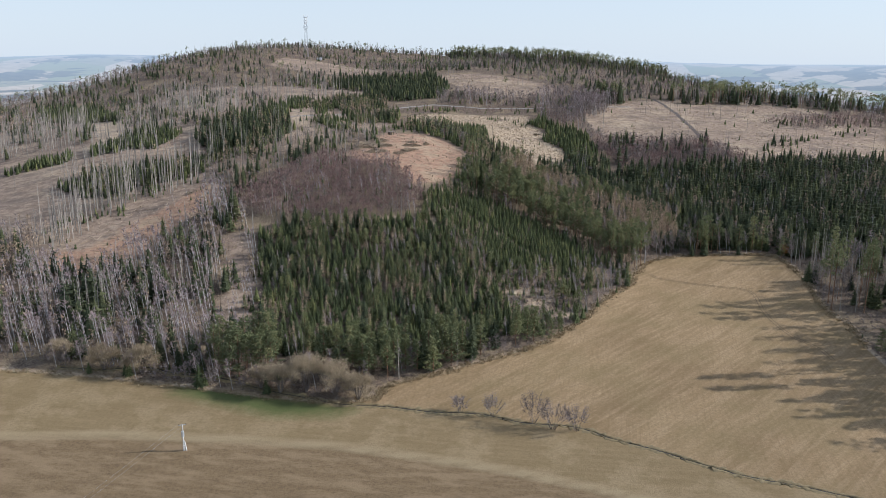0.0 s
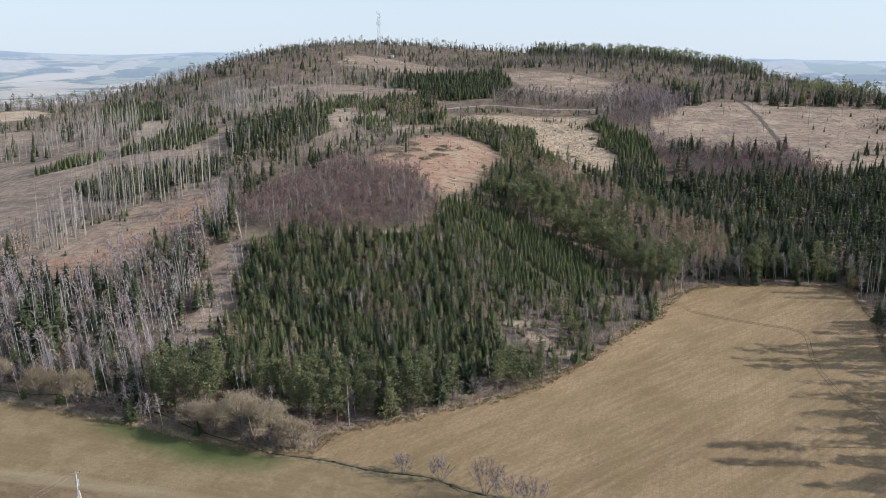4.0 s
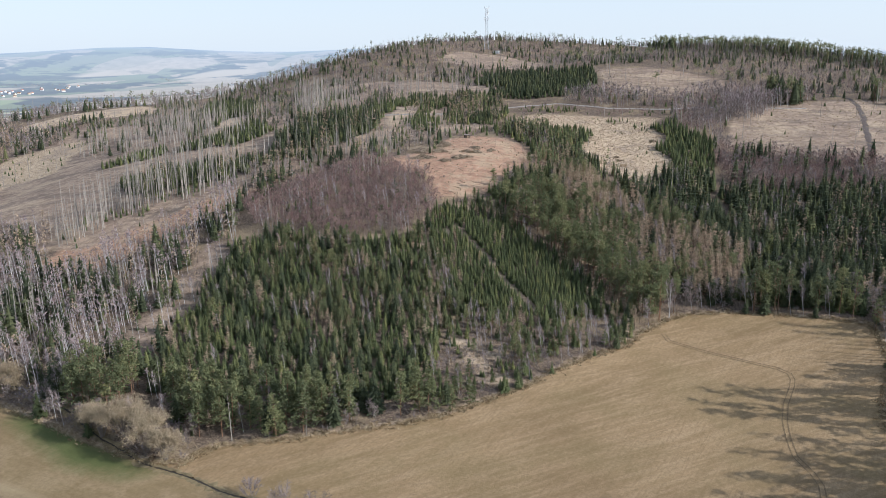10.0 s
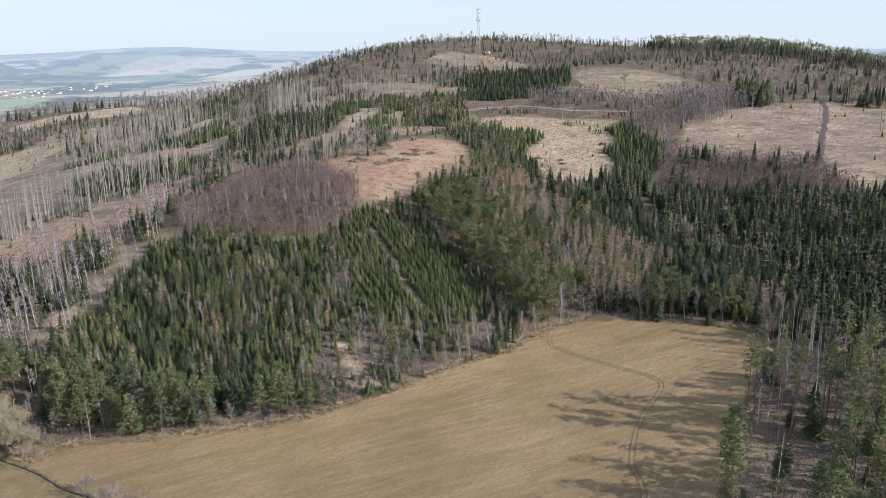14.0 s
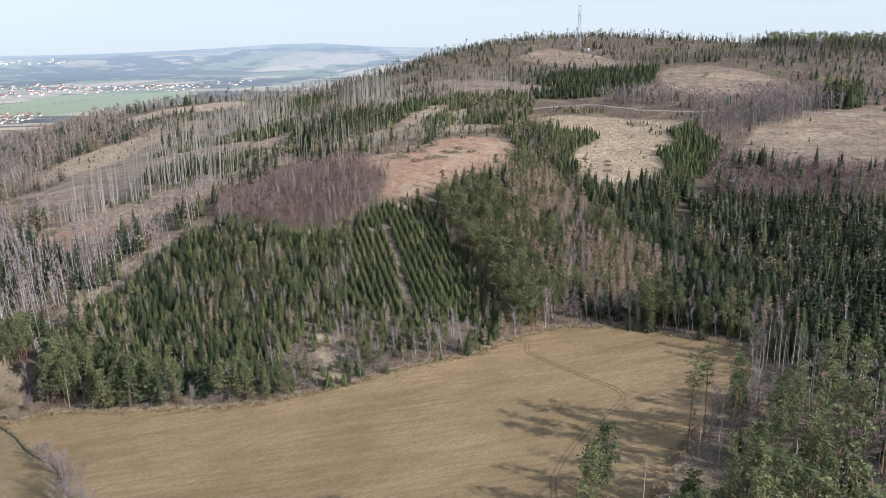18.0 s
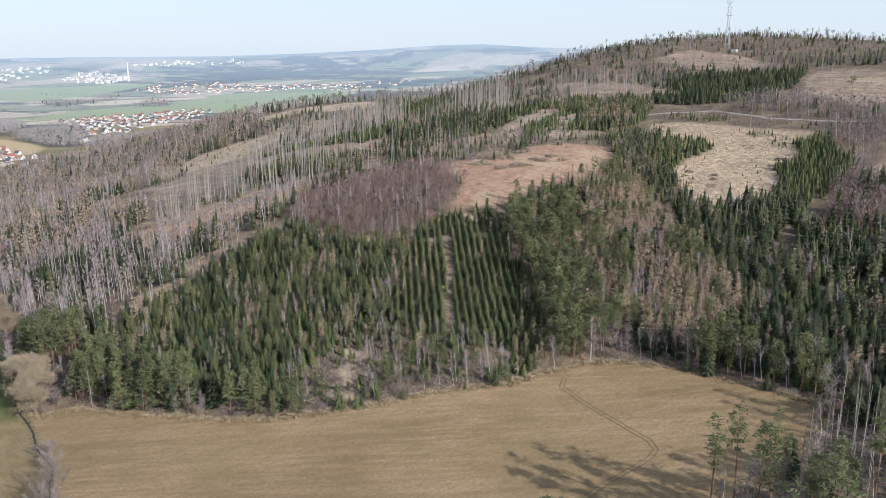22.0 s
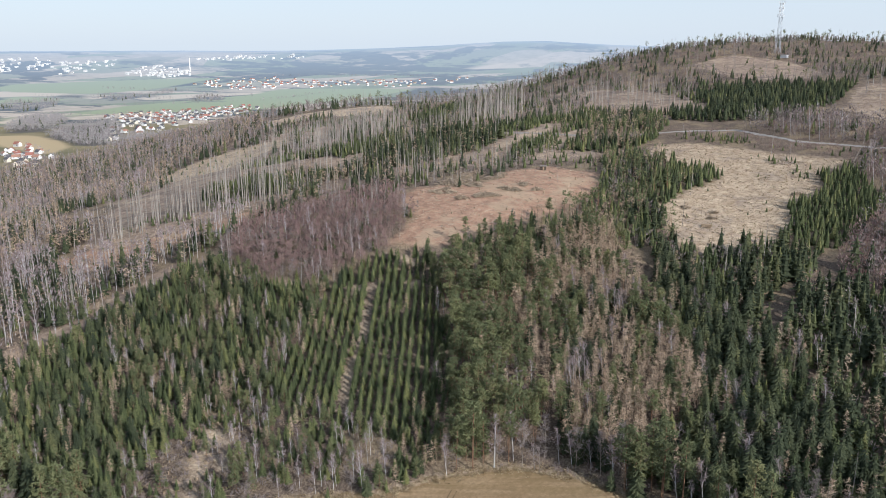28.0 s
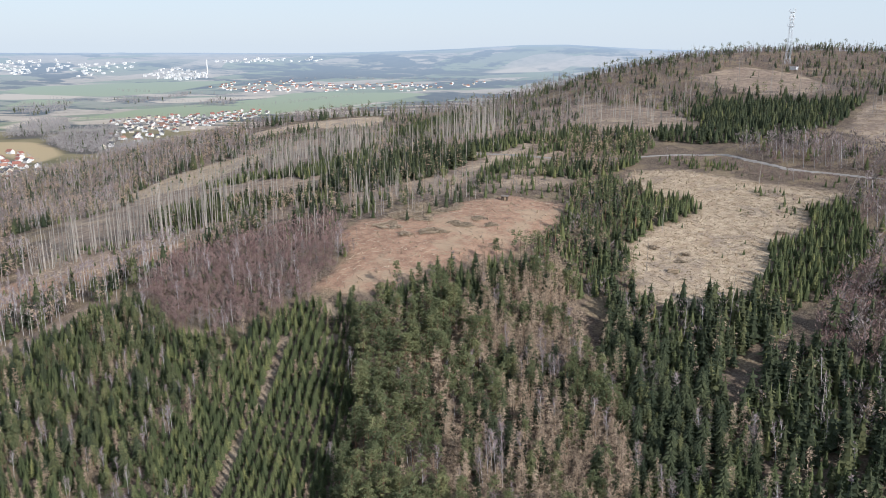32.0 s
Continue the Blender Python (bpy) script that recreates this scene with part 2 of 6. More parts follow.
LOGGED_STRIP = [(-196, 376), (-200, 415), (-191, 440), (-173, 468), (-146, 492), (-128, 474), (-134, 448), (-146, 420), (-154, 392), (-172, 376)]
WEST_CLEARING = [(-405, 478), (-440, 530), (-470, 575), (-464, 620), (-428, 662), (-400, 640), (-390, 605), (-358, 558), (-372, 540), (-394, 515)]
WEST_PATCH = [(-262, 585), (-268, 612), (-252, 618), (-244, 596)]
CUT_LINE = [(-113, 627), (-122, 657), (-130, 697), (-117, 690), (-111, 653), (-104, 622)]
WEST_STRIP = [(-277, 505), (-260, 545), (-228, 575), (-206, 567), (-190, 545), (-205, 533), (-249, 521), (-270, 492)]
NARROW_STRIP = [(-262, 612), (-285, 655), (-325, 742), (-296, 730), (-262, 670), (-245, 622)]
THIN_STRIP = [(-82, 622), (-94, 684), (-100, 713), (-92, 708), (-84, 678), (-75, 628)]
PASTURE = [(-548, 708), (-533, 760), (-517, 850), (-475, 825), (-447, 785), (-495, 728), (-520, 680)]
TOWER_CLEARING = [(-217, 1010), (-212, 1087), (-150, 1095), (-90, 1037), (-67, 950), (-143, 969)]
SLOPE_CLEARING = [(-263, 888), (-227, 894), (-96, 838), (-64, 799), (-85, 770), (-150, 765), (-203, 831)]
EAST_CLEARING = [(126, 740), (197, 816), (345, 900), (375, 800), (430, 770), (355, 640), (232, 588), (209, 635), (125, 640)]
RIDGE_CLEARING = [(-9, 918), (40, 932), (108, 890), (129, 856), (80, 787), (20, 825)]
BARE_GAP = [(-97, 320), (-99, 350), (-106, 378), (-115, 413), (-102, 418), (-94, 385), (-85, 352), (-80, 322)]
BRAMBLES = [(30, 345), (24, 366), (33, 374), (52, 366), (62, 352), (60, 338), (46, 326), (38, 330)]
DAMP_GRASS = [(-98, 281), (-82, 278), (-51, 269), (-29, 262), (-36, 257), (-59, 257), (-79, 265), (-99, 273)]
DITCH = [(-150, 291), (-112, 291), (-76, 281), (-58, 272), (-38, 266), (-20, 262.5), (-2, 260), (14, 257), (29, 252.5), (42, 249), (51, 245), (64, 236), (77, 226), (88, 218), (106, 208), (135, 193)]
FARM_TRACK = [(-260, 250), (-148, 245), (-112, 246), (-71, 243), (-33, 238), (-4, 230), (21, 222), (46, 211), (80, 192)]
TYRE_TRACK = [(107, 397), (109.5, 392), (122, 388.7), (139, 385), (148.5, 383), (152.5, 380), (153.3, 376), (152.8, 371), (150.4, 358), (149.5, 346), (150, 336), (151.5, 325), (155.5, 317), (157.3, 311), (157.5, 300)]
FOREST_ROAD = [(-150, 660), (-71, 683), (-30, 727), (-9, 738), (34, 729), (80, 740), (180, 775)]
HAUL_TRACK = [(200, 858), (216, 835), (219, 800), (217, 753), (213, 700), (210, 641)]
GRASSY_SPOTS = [(-4, 424), (1, 439), (17, 457), (-30, 424), (2, 466), (-58, 418), (44, 350), (36, 361), (55, 343), (50, 358)]
ROW_GAP = [(56, 395), (42, 408), (31, 419), (15, 434), (4, 446)]

PLAIN = [(-900, -1700), (-640, 250), (-700, 480), (-800, 720), (-860, 960), (-760, 1260), (-450, 1500), (-1600, 1700), (-1700, -1700)]
GREEN_FIELDS = [
    [(-3016, 910), (-3236, 1073), (-3206, 1481), (-3104, 1893), (-2759, 1431), (-2681, 1200)], [(-2405, 792), (-2728, 957), (-2519, 1096), (-2345, 870)],
    [(-1805, 836), (-2110, 1102), (-2334, 1631), (-2491, 1831), (-2158, 2252), (-2006, 1930), (-1714, 1310), (-1758, 1051)]]
TAN_FIELDS = [
    [(-2732, 855), (-3016, 910), (-2748, 1144), (-2584, 1226), (-2709, 987)], [(-2519, 1096), (-2461, 1743), (-2342, 1702), (-2298, 1255)],
    [(-1205, 566), (-1192, 613), (-1110, 635), (-973, 616), (-883, 564), (-1065, 539)], [(-1563, 633), (-1861, 774), (-1906, 876), (-1724, 814), (-1420, 674)],
    [(-2719, 2822), (-2722, 3064), (-2477, 3284), (-2444, 3201), (-2624, 2958)], [(-2250, 3080), (-2270, 3404), (-2057, 3573), (-2032, 3432), (-2153, 3240)]]
FAR_WOODS = [
    [(-2262, 793), (-2481, 885), (-2502, 1038), (-2158, 929), (-2025, 811)], [(-2571, 1147), (-2537, 1326), (-2752, 1538), (-2533, 1426), (-2317, 1155)],
    [(-2168, 1313), (-2412, 1477), (-2250, 1484), (-2068, 1370)], [(-1245, 590), (-1748, 748), (-1759, 824), (-1443, 751), (-1242, 660)],
    [(-1154, 630), (-1271, 695), (-1374, 817), (-1123, 745), (-923, 648), (-963, 621)], [(-900, 640), (-1040, 720), (-1000, 900), (-820, 800)],
    [(-3668, 1590), (-3871, 1744), (-3726, 2038), (-3463, 1977), (-3317, 1869), (-3593, 1834)],
    [(-3408, 1952), (-3563, 2114), (-3398, 2575), (-2998, 2931), (-2824, 2826), (-2711, 2440), (-3030, 2222), (-3076, 1933)],
    [(-2816, 2952), (-2788, 3173), (-2690, 3296), (-2666, 3189)], [(-2597, 3308), (-2498, 3442), (-2370, 3544), (-2403, 3404)], [(-2694, 2618), (-2544, 2714), (-2252, 2692), (-2339, 2511)]]
STRAW, BROWN = [STRAW_CLEARING, PASTURE, WEST_CLEARING, WEST_PATCH, NARROW_STRIP, CUT_LINE], [BROWN_CLEARING, LOGGED_STRIP, WEST_STRIP, THIN_STRIP]
THINNED = [[(-145, 480), (-60, 590), (-40, 640), (-60, 740), (-120, 880), (-300, 900), (-420, 780), (-500, 640), (-430, 470), (-300, 450), (-215, 400), (-185, 400)]]
LOGGED = [EAST_CLEARING, RIDGE_CLEARING, TOWER_CLEARING, SLOPE_CLEARING, BARE_GAP]


def steps(lo, hi, inner_lo, inner_hi, step, grow):
    mid = list(np.arange(inner_lo, inner_hi + 1e-6, step))
    s, v, up = step, mid[-1], []
    while v < hi:
        s *= grow
        v += s
        up.append(min(v, hi))
    s, v, down = step, mid[0], []
    while v > lo:
        s *= grow
        v -= s
        down.append(max(v, lo))
    return np.array(down[::-1] + mid + up)


def mesh_from(name, verts, faces, materials, index=None, smooth=False):
    """A mesh from arrays: faces all of one size."""
    me = bpy.data.meshes.new(name)
    n, k = faces.shape
    me.vertices.add(len(verts))
    me.vertices.foreach_set("co", np.ascontiguousarray(verts, np.float32).ravel())
    me.loops.add(n * k)
    me.loops.foreach_set("vertex_index", np.ascontiguousarray(faces, np.int32).ravel())
    me.polygons.add(n)
    me.polygons.foreach_set("loop_start", np.arange(0, n * k, k, dtype=np.int32))
    for m in materials:
        me.materials.append(m)
    if index is not None:
        me.polygons.foreach_set("material_index", np.ascontiguousarray(index, np.int32))
    if smooth:
        me.polygons.foreach_set("use_smooth", np.ones(n, bool))
    me.update(calc_edges=True)
    return me


def float_attribute(me, name, values):
    me.attributes.new(name, "FLOAT", "POINT").data.foreach_set("value", np.ascontiguousarray(values, np.float32))


xs = steps(-4900, 4900, -340, 300, 3.8, 1.06)
ys = steps(-4900, 4900, 190, 720, 3.8, 1.06)
gx, gy = np.meshgrid(xs, ys)
gz = ground_z(gx, gy)
nx, ny = len(xs), len(ys)
ii = (np.arange(ny - 1)[:, None] * nx + np.arange(nx - 1)[None, :]).ravel()
quads = np.stack([ii, ii + 1, ii + nx + 1, ii + nx], 1)
flat_x, flat_y = gx.ravel(), gy.ravel()
mid_d = np.hypot(flat_x[quads].mean(1), flat_y[quads].mean(1))
verts = np.stack([flat_x, flat_y, gz.ravel()], 1)


def sheet(name, keep, material):
    q = quads[keep]
    used, inv = np.unique(q, return_inverse=True)
    me = mesh_from(name, verts[used], inv.reshape(q.shape), [material], smooth=True)
    x, y = flat_x[used], flat_y[used]
    return me, x, y


def ground_material():
    m = Mat("hillside_and_meadow", 0.95, 0.1)
    fine, mid, broad = m.noise(1.6, 6, 0.65), m.noise(0.22, 5, 0.6), m.noise(0.03, 3)
    wob = m.math("MULTIPLY_ADD", m.noise(0.35, 4, 0.7), 5.0, -2.5)
    # litter of the woods
    litter = m.mix(m.ramp(mid, (0.35, 0.0), (0.65, 1.0)), (0.085, 0.06, 0.045), (0.165, 0.118, 0.086))
    litter = m.mix(m.ramp(fine, (0.45, 0.0), (0.68, 0.85)), litter, (0.31, 0.245, 0.17))
    litter = m.mix(m.ramp(m.noise(0.7, 6, 0.7), (0.3, 0.8), (0.47, 0.0)), litter, (0.045, 0.034, 0.026))
    litter = m.mix(m.ramp(m.noise(0.05, 4), (0.5, 0.0), (0.6, 0.75)), litter, m.mix(m.ramp(fine, (0.4, 0.0), (0.6, 1.0)), (0.18, 0.13, 0.08), (0.34, 0.26, 0.16)))
    # logged, brown ground
    brown = m.mix(m.ramp(mid, (0.35, 0.0), (0.65, 1.0)), (0.265, 0.155, 0.104), (0.425, 0.262, 0.17))
    brown = m.mix(m.ramp(fine, (0.5, 0.0), (0.72, 0.7)), brown, (0.48, 0.35, 0.23))
    brown = m.mix(m.ramp(m.noise(0.9, 7, 0.75), (0.3, 0.7), (0.45, 0.0)), brown, (0.15, 0.095, 0.07))
    brown = m.mix(m.ramp(m.noise(0.045, 5, 0.65), (0.52, 0.0), (0.62, 0.6)), brown, (0.43, 0.325, 0.21))
    # pale dead grass
    straw = m.mix(m.ramp(mid, (0.3, 0.0), (0.68, 1.0)), (0.37, 0.275, 0.182), (0.61, 0.48, 0.33))
    straw = m.mix(m.ramp(fine, (0.36, 0.65), (0.56, 0.0)), straw, (0.2, 0.135, 0.085))
    straw = m.mix(m.ramp(m.noise(0.04, 5, 0.65), (0.53, 0.0), (0.62, 0.7)), straw, m.mix(m.ramp(m.noise(0.8, 7, 0.75), (0.38, 0.0), (0.6, 1.0)), (0.16, 0.12, 0.095), (0.37, 0.295, 0.225)))
    # meadow: mown winter grass with long soft bands
    bands = m.noise(0.1, 5, 0.6, (0.14, 1.0, 1.0), 44)
    bands2 = m.noise(0.55, 4, 0.6, (0.1, 1.0, 1.0), 44)
    furrow = m.noise(0.6, 4, 0.6, (0.08, 1.0, 1.0), -9)
    grass = m.mix(m.ramp(bands, (0.3, 0.0), (0.7, 1.0)), (0.225, 0.152, 0.078), (0.345, 0.236, 0.128))
    grass = m.mix(m.ramp(bands2, (0.44, 0.0), (0.62, 0.6)), grass, (0.4, 0.283, 0.165))
    grass = m.mix(m.ramp(m.noise(1.3, 3, 0.6, (0.05, 1.0, 1.0), 78), (0.5, 0.0), (0.64, 0.35)), grass, (0.2, 0.132, 0.067))
    grass = m.mix(m.ramp(m.noise(0.035, 5, 0.65, (0.6, 1.0, 1.0), 40), (0.46, 0.0), (0.64, 0.42)), grass, (0.185, 0.122, 0.06))
    grass = m.mix(m.ramp(broad, (0.45, 0.0), (0.62, 0.45)), grass, (0.215, 0.158, 0.075))
    clod = m.noise(0.9, 8, 0.75)
    grass = m.mix(m.ramp(clod, (0.46, 0.0), (0.66, 0.55)), grass, (0.17, 0.12, 0.062))
    grass = m.mix(m.ramp(clod, (0.28, 0.55), (0.44, 0.0)), grass, (0.4, 0.29, 0.175))
    south = m.mix(m.ramp(furrow, (0.3, 0.0), (0.7, 1.0)), (0.215, 0.152, 0.077), (0.262, 0.188, 0.1))
    south = m.mix(m.ramp(m.noise(0.06, 5, 0.7), (0.48, 0.0), (0.6, 0.6)), south, (0.33, 0.245, 0.14))
    south = m.mix(m.ramp(clod, (0.44, 0.0), (0.66, 0.5)), south, (0.15, 0.108, 0.055))
    grass = m.mix(m.edge(m.attr("south"), 3.0), grass, south)
    plough = m.mix(m.ramp(furrow, (0.3, 0.0), (0.7, 1.0)), (0.182, 0.124, 0.066), (0.222, 0.154, 0.084))
    plough = m.mix(m.ramp(clod, (0.44, 0.0), (0.64, 0.7)), plough, (0.115, 0.08, 0.046))
    plough = m.mix(m.ramp(m.noise(0.25, 6, 0.7, (0.3, 1.0, 1.0), -9), (0.46, 0.0), (0.6, 0.55)), plough, (0.29, 0.205, 0.12))
    grass = m.mix(m.edge(m.math("ADD", m.attr("tilled"), wob), 1.2), grass, plough)
    grass = m.mix(m.math("MULTIPLY", m.edge(m.math("ADD", m.attr("damp"), wob), 4.0), 0.8), grass, (0.07, 0.1, 0.03))
    rough = m.mix(m.ramp(m.noise(0.012, 4), (0.4, 0.0), (0.6, 1.0)), (0.17, 0.15, 0.08), (0.26, 0.215, 0.12))
    litter = m.mix(m.edge(m.attr("plain"), 20.0), litter, rough)
    litter = m.mix(m.edge(m.attr("tan"), 6.0), litter, (0.46, 0.35, 0.2))
    litter = m.mix(m.edge(m.attr("green"), 6.0), litter, (0.22, 0.23, 0.1))
    litter = m.mix(m.edge(m.math("MULTIPLY_ADD", m.noise(0.02, 4), 40.0, m.math("ADD", m.attr("wood"), -20.0)), 8.0), litter, (0.13, 0.115, 0.1))
    wob2 = m.math("MULTIPLY_ADD", m.noise(0.12, 5, 0.7), 16.0, -8.0)
    wob2 = m.math("ADD", wob2, wob)
    c = m.mix(m.edge(m.math("ADD", m.attr("brown"), wob2), 2.5), litter, brown)
    stubble = m.mix(m.ramp(mid, (0.35, 0.0), (0.65, 1.0)), (0.225, 0.162, 0.118), (0.375, 0.28, 0.2))
    stubble = m.mix(m.ramp(m.noise(0.9, 7, 0.75), (0.32, 0.75), (0.47, 0.0)), stubble, (0.085, 0.065, 0.055))
    stubble = m.mix(m.ramp(m.noise(0.025, 5, 0.65), (0.49, 0.0), (0.6, 0.6)), stubble, straw)
    stubble = m.mix(m.ramp(m.noise(0.07, 5, 0.7, (0.4, 1.0, 1.0), 15), (0.5, 0.0), (0.6, 0.55)), stubble, (0.13, 0.1, 0.085))
    c = m.mix(m.edge(m.math("ADD", m.attr("logged"), wob2), 2.5), c, stubble)
    c = m.mix(m.edge(m.math("ADD", m.attr("straw"), wob2), 2.5), c, straw)
    c = m.mix(m.math("MULTIPLY", m.edge(m.math("MULTIPLY_ADD", wob, 0.9, m.math("ADD", m.attr("meadow"), 2.2)), 0.8), 0.8), c, straw)
    c = m.mix(m.edge(m.math("MULTIPLY_ADD", wob, 0.25, m.attr("meadow")), 0.6), c, grass)
    lane = m.math("SUBTRACT", 1.0, m.edge(m.math("MULTIPLY_ADD", wob, 0.2, m.math("ADD", m.attr("lane"), -2.4)), 1.2))
    c = m.mix(m.math("MULTIPLY", lane, 0.6), c, (0.36, 0.28, 0.165))
    h = m.math("MULTIPLY_ADD", fine, 0.5, m.math("MULTIPLY", m.noise(5.0, 3), 0.3))
    return m.done(c, h, 0.55, 0.35)


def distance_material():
    """The far plain, a backdrop; bluish emission by distance paints the miles of air."""
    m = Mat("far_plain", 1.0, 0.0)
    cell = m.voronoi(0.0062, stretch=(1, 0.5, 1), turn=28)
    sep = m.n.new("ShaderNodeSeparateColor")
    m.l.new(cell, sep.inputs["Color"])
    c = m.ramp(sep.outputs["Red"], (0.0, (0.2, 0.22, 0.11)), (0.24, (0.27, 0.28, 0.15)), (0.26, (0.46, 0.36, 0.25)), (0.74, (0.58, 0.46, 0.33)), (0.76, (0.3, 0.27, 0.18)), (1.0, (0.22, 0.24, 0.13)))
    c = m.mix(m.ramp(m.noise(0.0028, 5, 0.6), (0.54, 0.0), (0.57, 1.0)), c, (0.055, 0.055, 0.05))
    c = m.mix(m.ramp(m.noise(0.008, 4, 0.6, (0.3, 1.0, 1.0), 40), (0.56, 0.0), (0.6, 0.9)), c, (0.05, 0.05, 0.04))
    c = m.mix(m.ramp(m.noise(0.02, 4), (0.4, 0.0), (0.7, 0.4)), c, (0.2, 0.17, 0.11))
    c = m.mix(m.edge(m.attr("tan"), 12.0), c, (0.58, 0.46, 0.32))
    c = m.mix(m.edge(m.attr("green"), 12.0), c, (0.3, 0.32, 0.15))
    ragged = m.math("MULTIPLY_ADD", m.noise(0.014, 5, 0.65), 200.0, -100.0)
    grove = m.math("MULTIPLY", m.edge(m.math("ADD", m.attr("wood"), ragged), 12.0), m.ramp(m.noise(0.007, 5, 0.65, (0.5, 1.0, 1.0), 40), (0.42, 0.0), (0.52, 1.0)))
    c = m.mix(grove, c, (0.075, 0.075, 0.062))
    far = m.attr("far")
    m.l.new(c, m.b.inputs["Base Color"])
    # painted haze: flat bluish glow mixed over the fields, stronger farther off
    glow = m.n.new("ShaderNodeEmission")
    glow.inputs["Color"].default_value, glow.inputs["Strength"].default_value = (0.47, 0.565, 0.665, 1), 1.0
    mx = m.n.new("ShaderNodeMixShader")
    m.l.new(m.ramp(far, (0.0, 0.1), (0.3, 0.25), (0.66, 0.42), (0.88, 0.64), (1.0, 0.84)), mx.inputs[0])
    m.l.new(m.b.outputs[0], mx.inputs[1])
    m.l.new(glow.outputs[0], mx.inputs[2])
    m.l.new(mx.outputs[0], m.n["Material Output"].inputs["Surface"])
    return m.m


me, x, y = sheet("ground", mid_d <= EDGE_OF_NEAR, ground_material())
float_attribute(me, "meadow", signed(MEADOW, x, y))
bare_spots = [4.0 - np.hypot(x - cx, y - cy) for cx, cy in GRASSY_SPOTS] + [1.2 - along(ROW_GAP, x, y)]
float_attribute(me, "straw", np.max([signed(p, x, y) for p in STRAW] + bare_spots, 0))
float_attribute(me, "brown", np.max([signed(p, x, y) for p in BROWN], 0))
float_attribute(me, "logged", np.max([signed(p, x, y) for p in LOGGED + THINNED], 0))
float_attribute(me, "damp", signed(DAMP_GRASS, x, y))
below = signed(DITCH + [(200, 150), (330, 0), (330, -900), (-900, -900), (-900, 300)], x, y)
float_attribute(me, "south", below)
float_attribute(me, "tilled", signed(FARM_TRACK + [(300, 60), (300, -900), (-900, -900), (-900, 260)], x, y))
float_attribute(me, "lane", along(FARM_TRACK, x, y))
float_attribute(me, "plain", signed(PLAIN, x, y))
float_attribute(me, "wood", np.max([signed(p, x, y) for p in FAR_WOODS], 0))
float_attribute(me, "green", np.max([signed(p, x, y) for p in GREEN_FIELDS], 0))
float_attribute(me, "tan", np.max([signed(p, x, y) for p in TAN_FIELDS], 0))
ground = tagged(new("ground", me), "tan winter meadow below a wooded, partly logged hillside", "ground", kind="structure")
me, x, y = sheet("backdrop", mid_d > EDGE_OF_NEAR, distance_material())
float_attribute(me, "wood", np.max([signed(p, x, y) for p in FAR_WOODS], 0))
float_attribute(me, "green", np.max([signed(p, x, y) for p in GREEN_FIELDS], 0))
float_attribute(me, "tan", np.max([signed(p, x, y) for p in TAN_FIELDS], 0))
# 0 near to 1 far: how much painted haze covers the fields
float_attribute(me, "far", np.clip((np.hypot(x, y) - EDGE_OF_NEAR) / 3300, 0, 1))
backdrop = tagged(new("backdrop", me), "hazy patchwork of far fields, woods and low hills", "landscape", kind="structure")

# ---- trees: shapes ----
def slender(p0, p1, w, rng):
    """Thin tapering blades from p0 to p1, arrays of points."""
    p0, p1 = np.atleast_2d(p0), np.atleast_2d(p1)
    d = p1 - p0
    r = rng.normal(size=d.shape)
    s = np.cross(d, r)
    s = s / (np.linalg.norm(s, axis=1, keepdims=True) + 1e-9) * (np.asarray(w).reshape(-1, 1) / 2)
    return np.stack([p0 - s, p0 + s, p1], 1)


def stem(p0, p1, r0, r1, sides=4):
    """A tapered stem between two points."""
    a = np.arange(sides) / sides * 2 * np.pi
    ring = np.stack([np.cos(a), np.sin(a), 0 * a], 1)
    b, t = np.array(p0) + ring * r0, np.array(p1) + ring * r1
    bn, tn = np.roll(b, -1, 0), np.roll(t, -1, 0)
    return np.concatenate([np.stack([b, bn, tn], 1), np.stack([b, tn, t], 1)])


def sprays(c, size, n, rng, flat=0.6, blade=0.5):
    """n loose triangles round each centre."""
    c = np.repeat(np.atleast_2d(c), n, 0)
    off = rng.normal(size=c.shape) * np.repeat(np.atleast_1d(size), n)[:, None] * 0.42
    off[:, 2] *= flat
    k = np.repeat(np.atleast_1d(size), n)[:, None] * 0.62
    d = rng.normal(size=c.shape) * np.array([1, 1, 0.6])
    d = d / np.linalg.norm(d, axis=1, keepdims=True) * k
    return slender(c + off - d * 0.5, c + off + d, k * blade, rng)


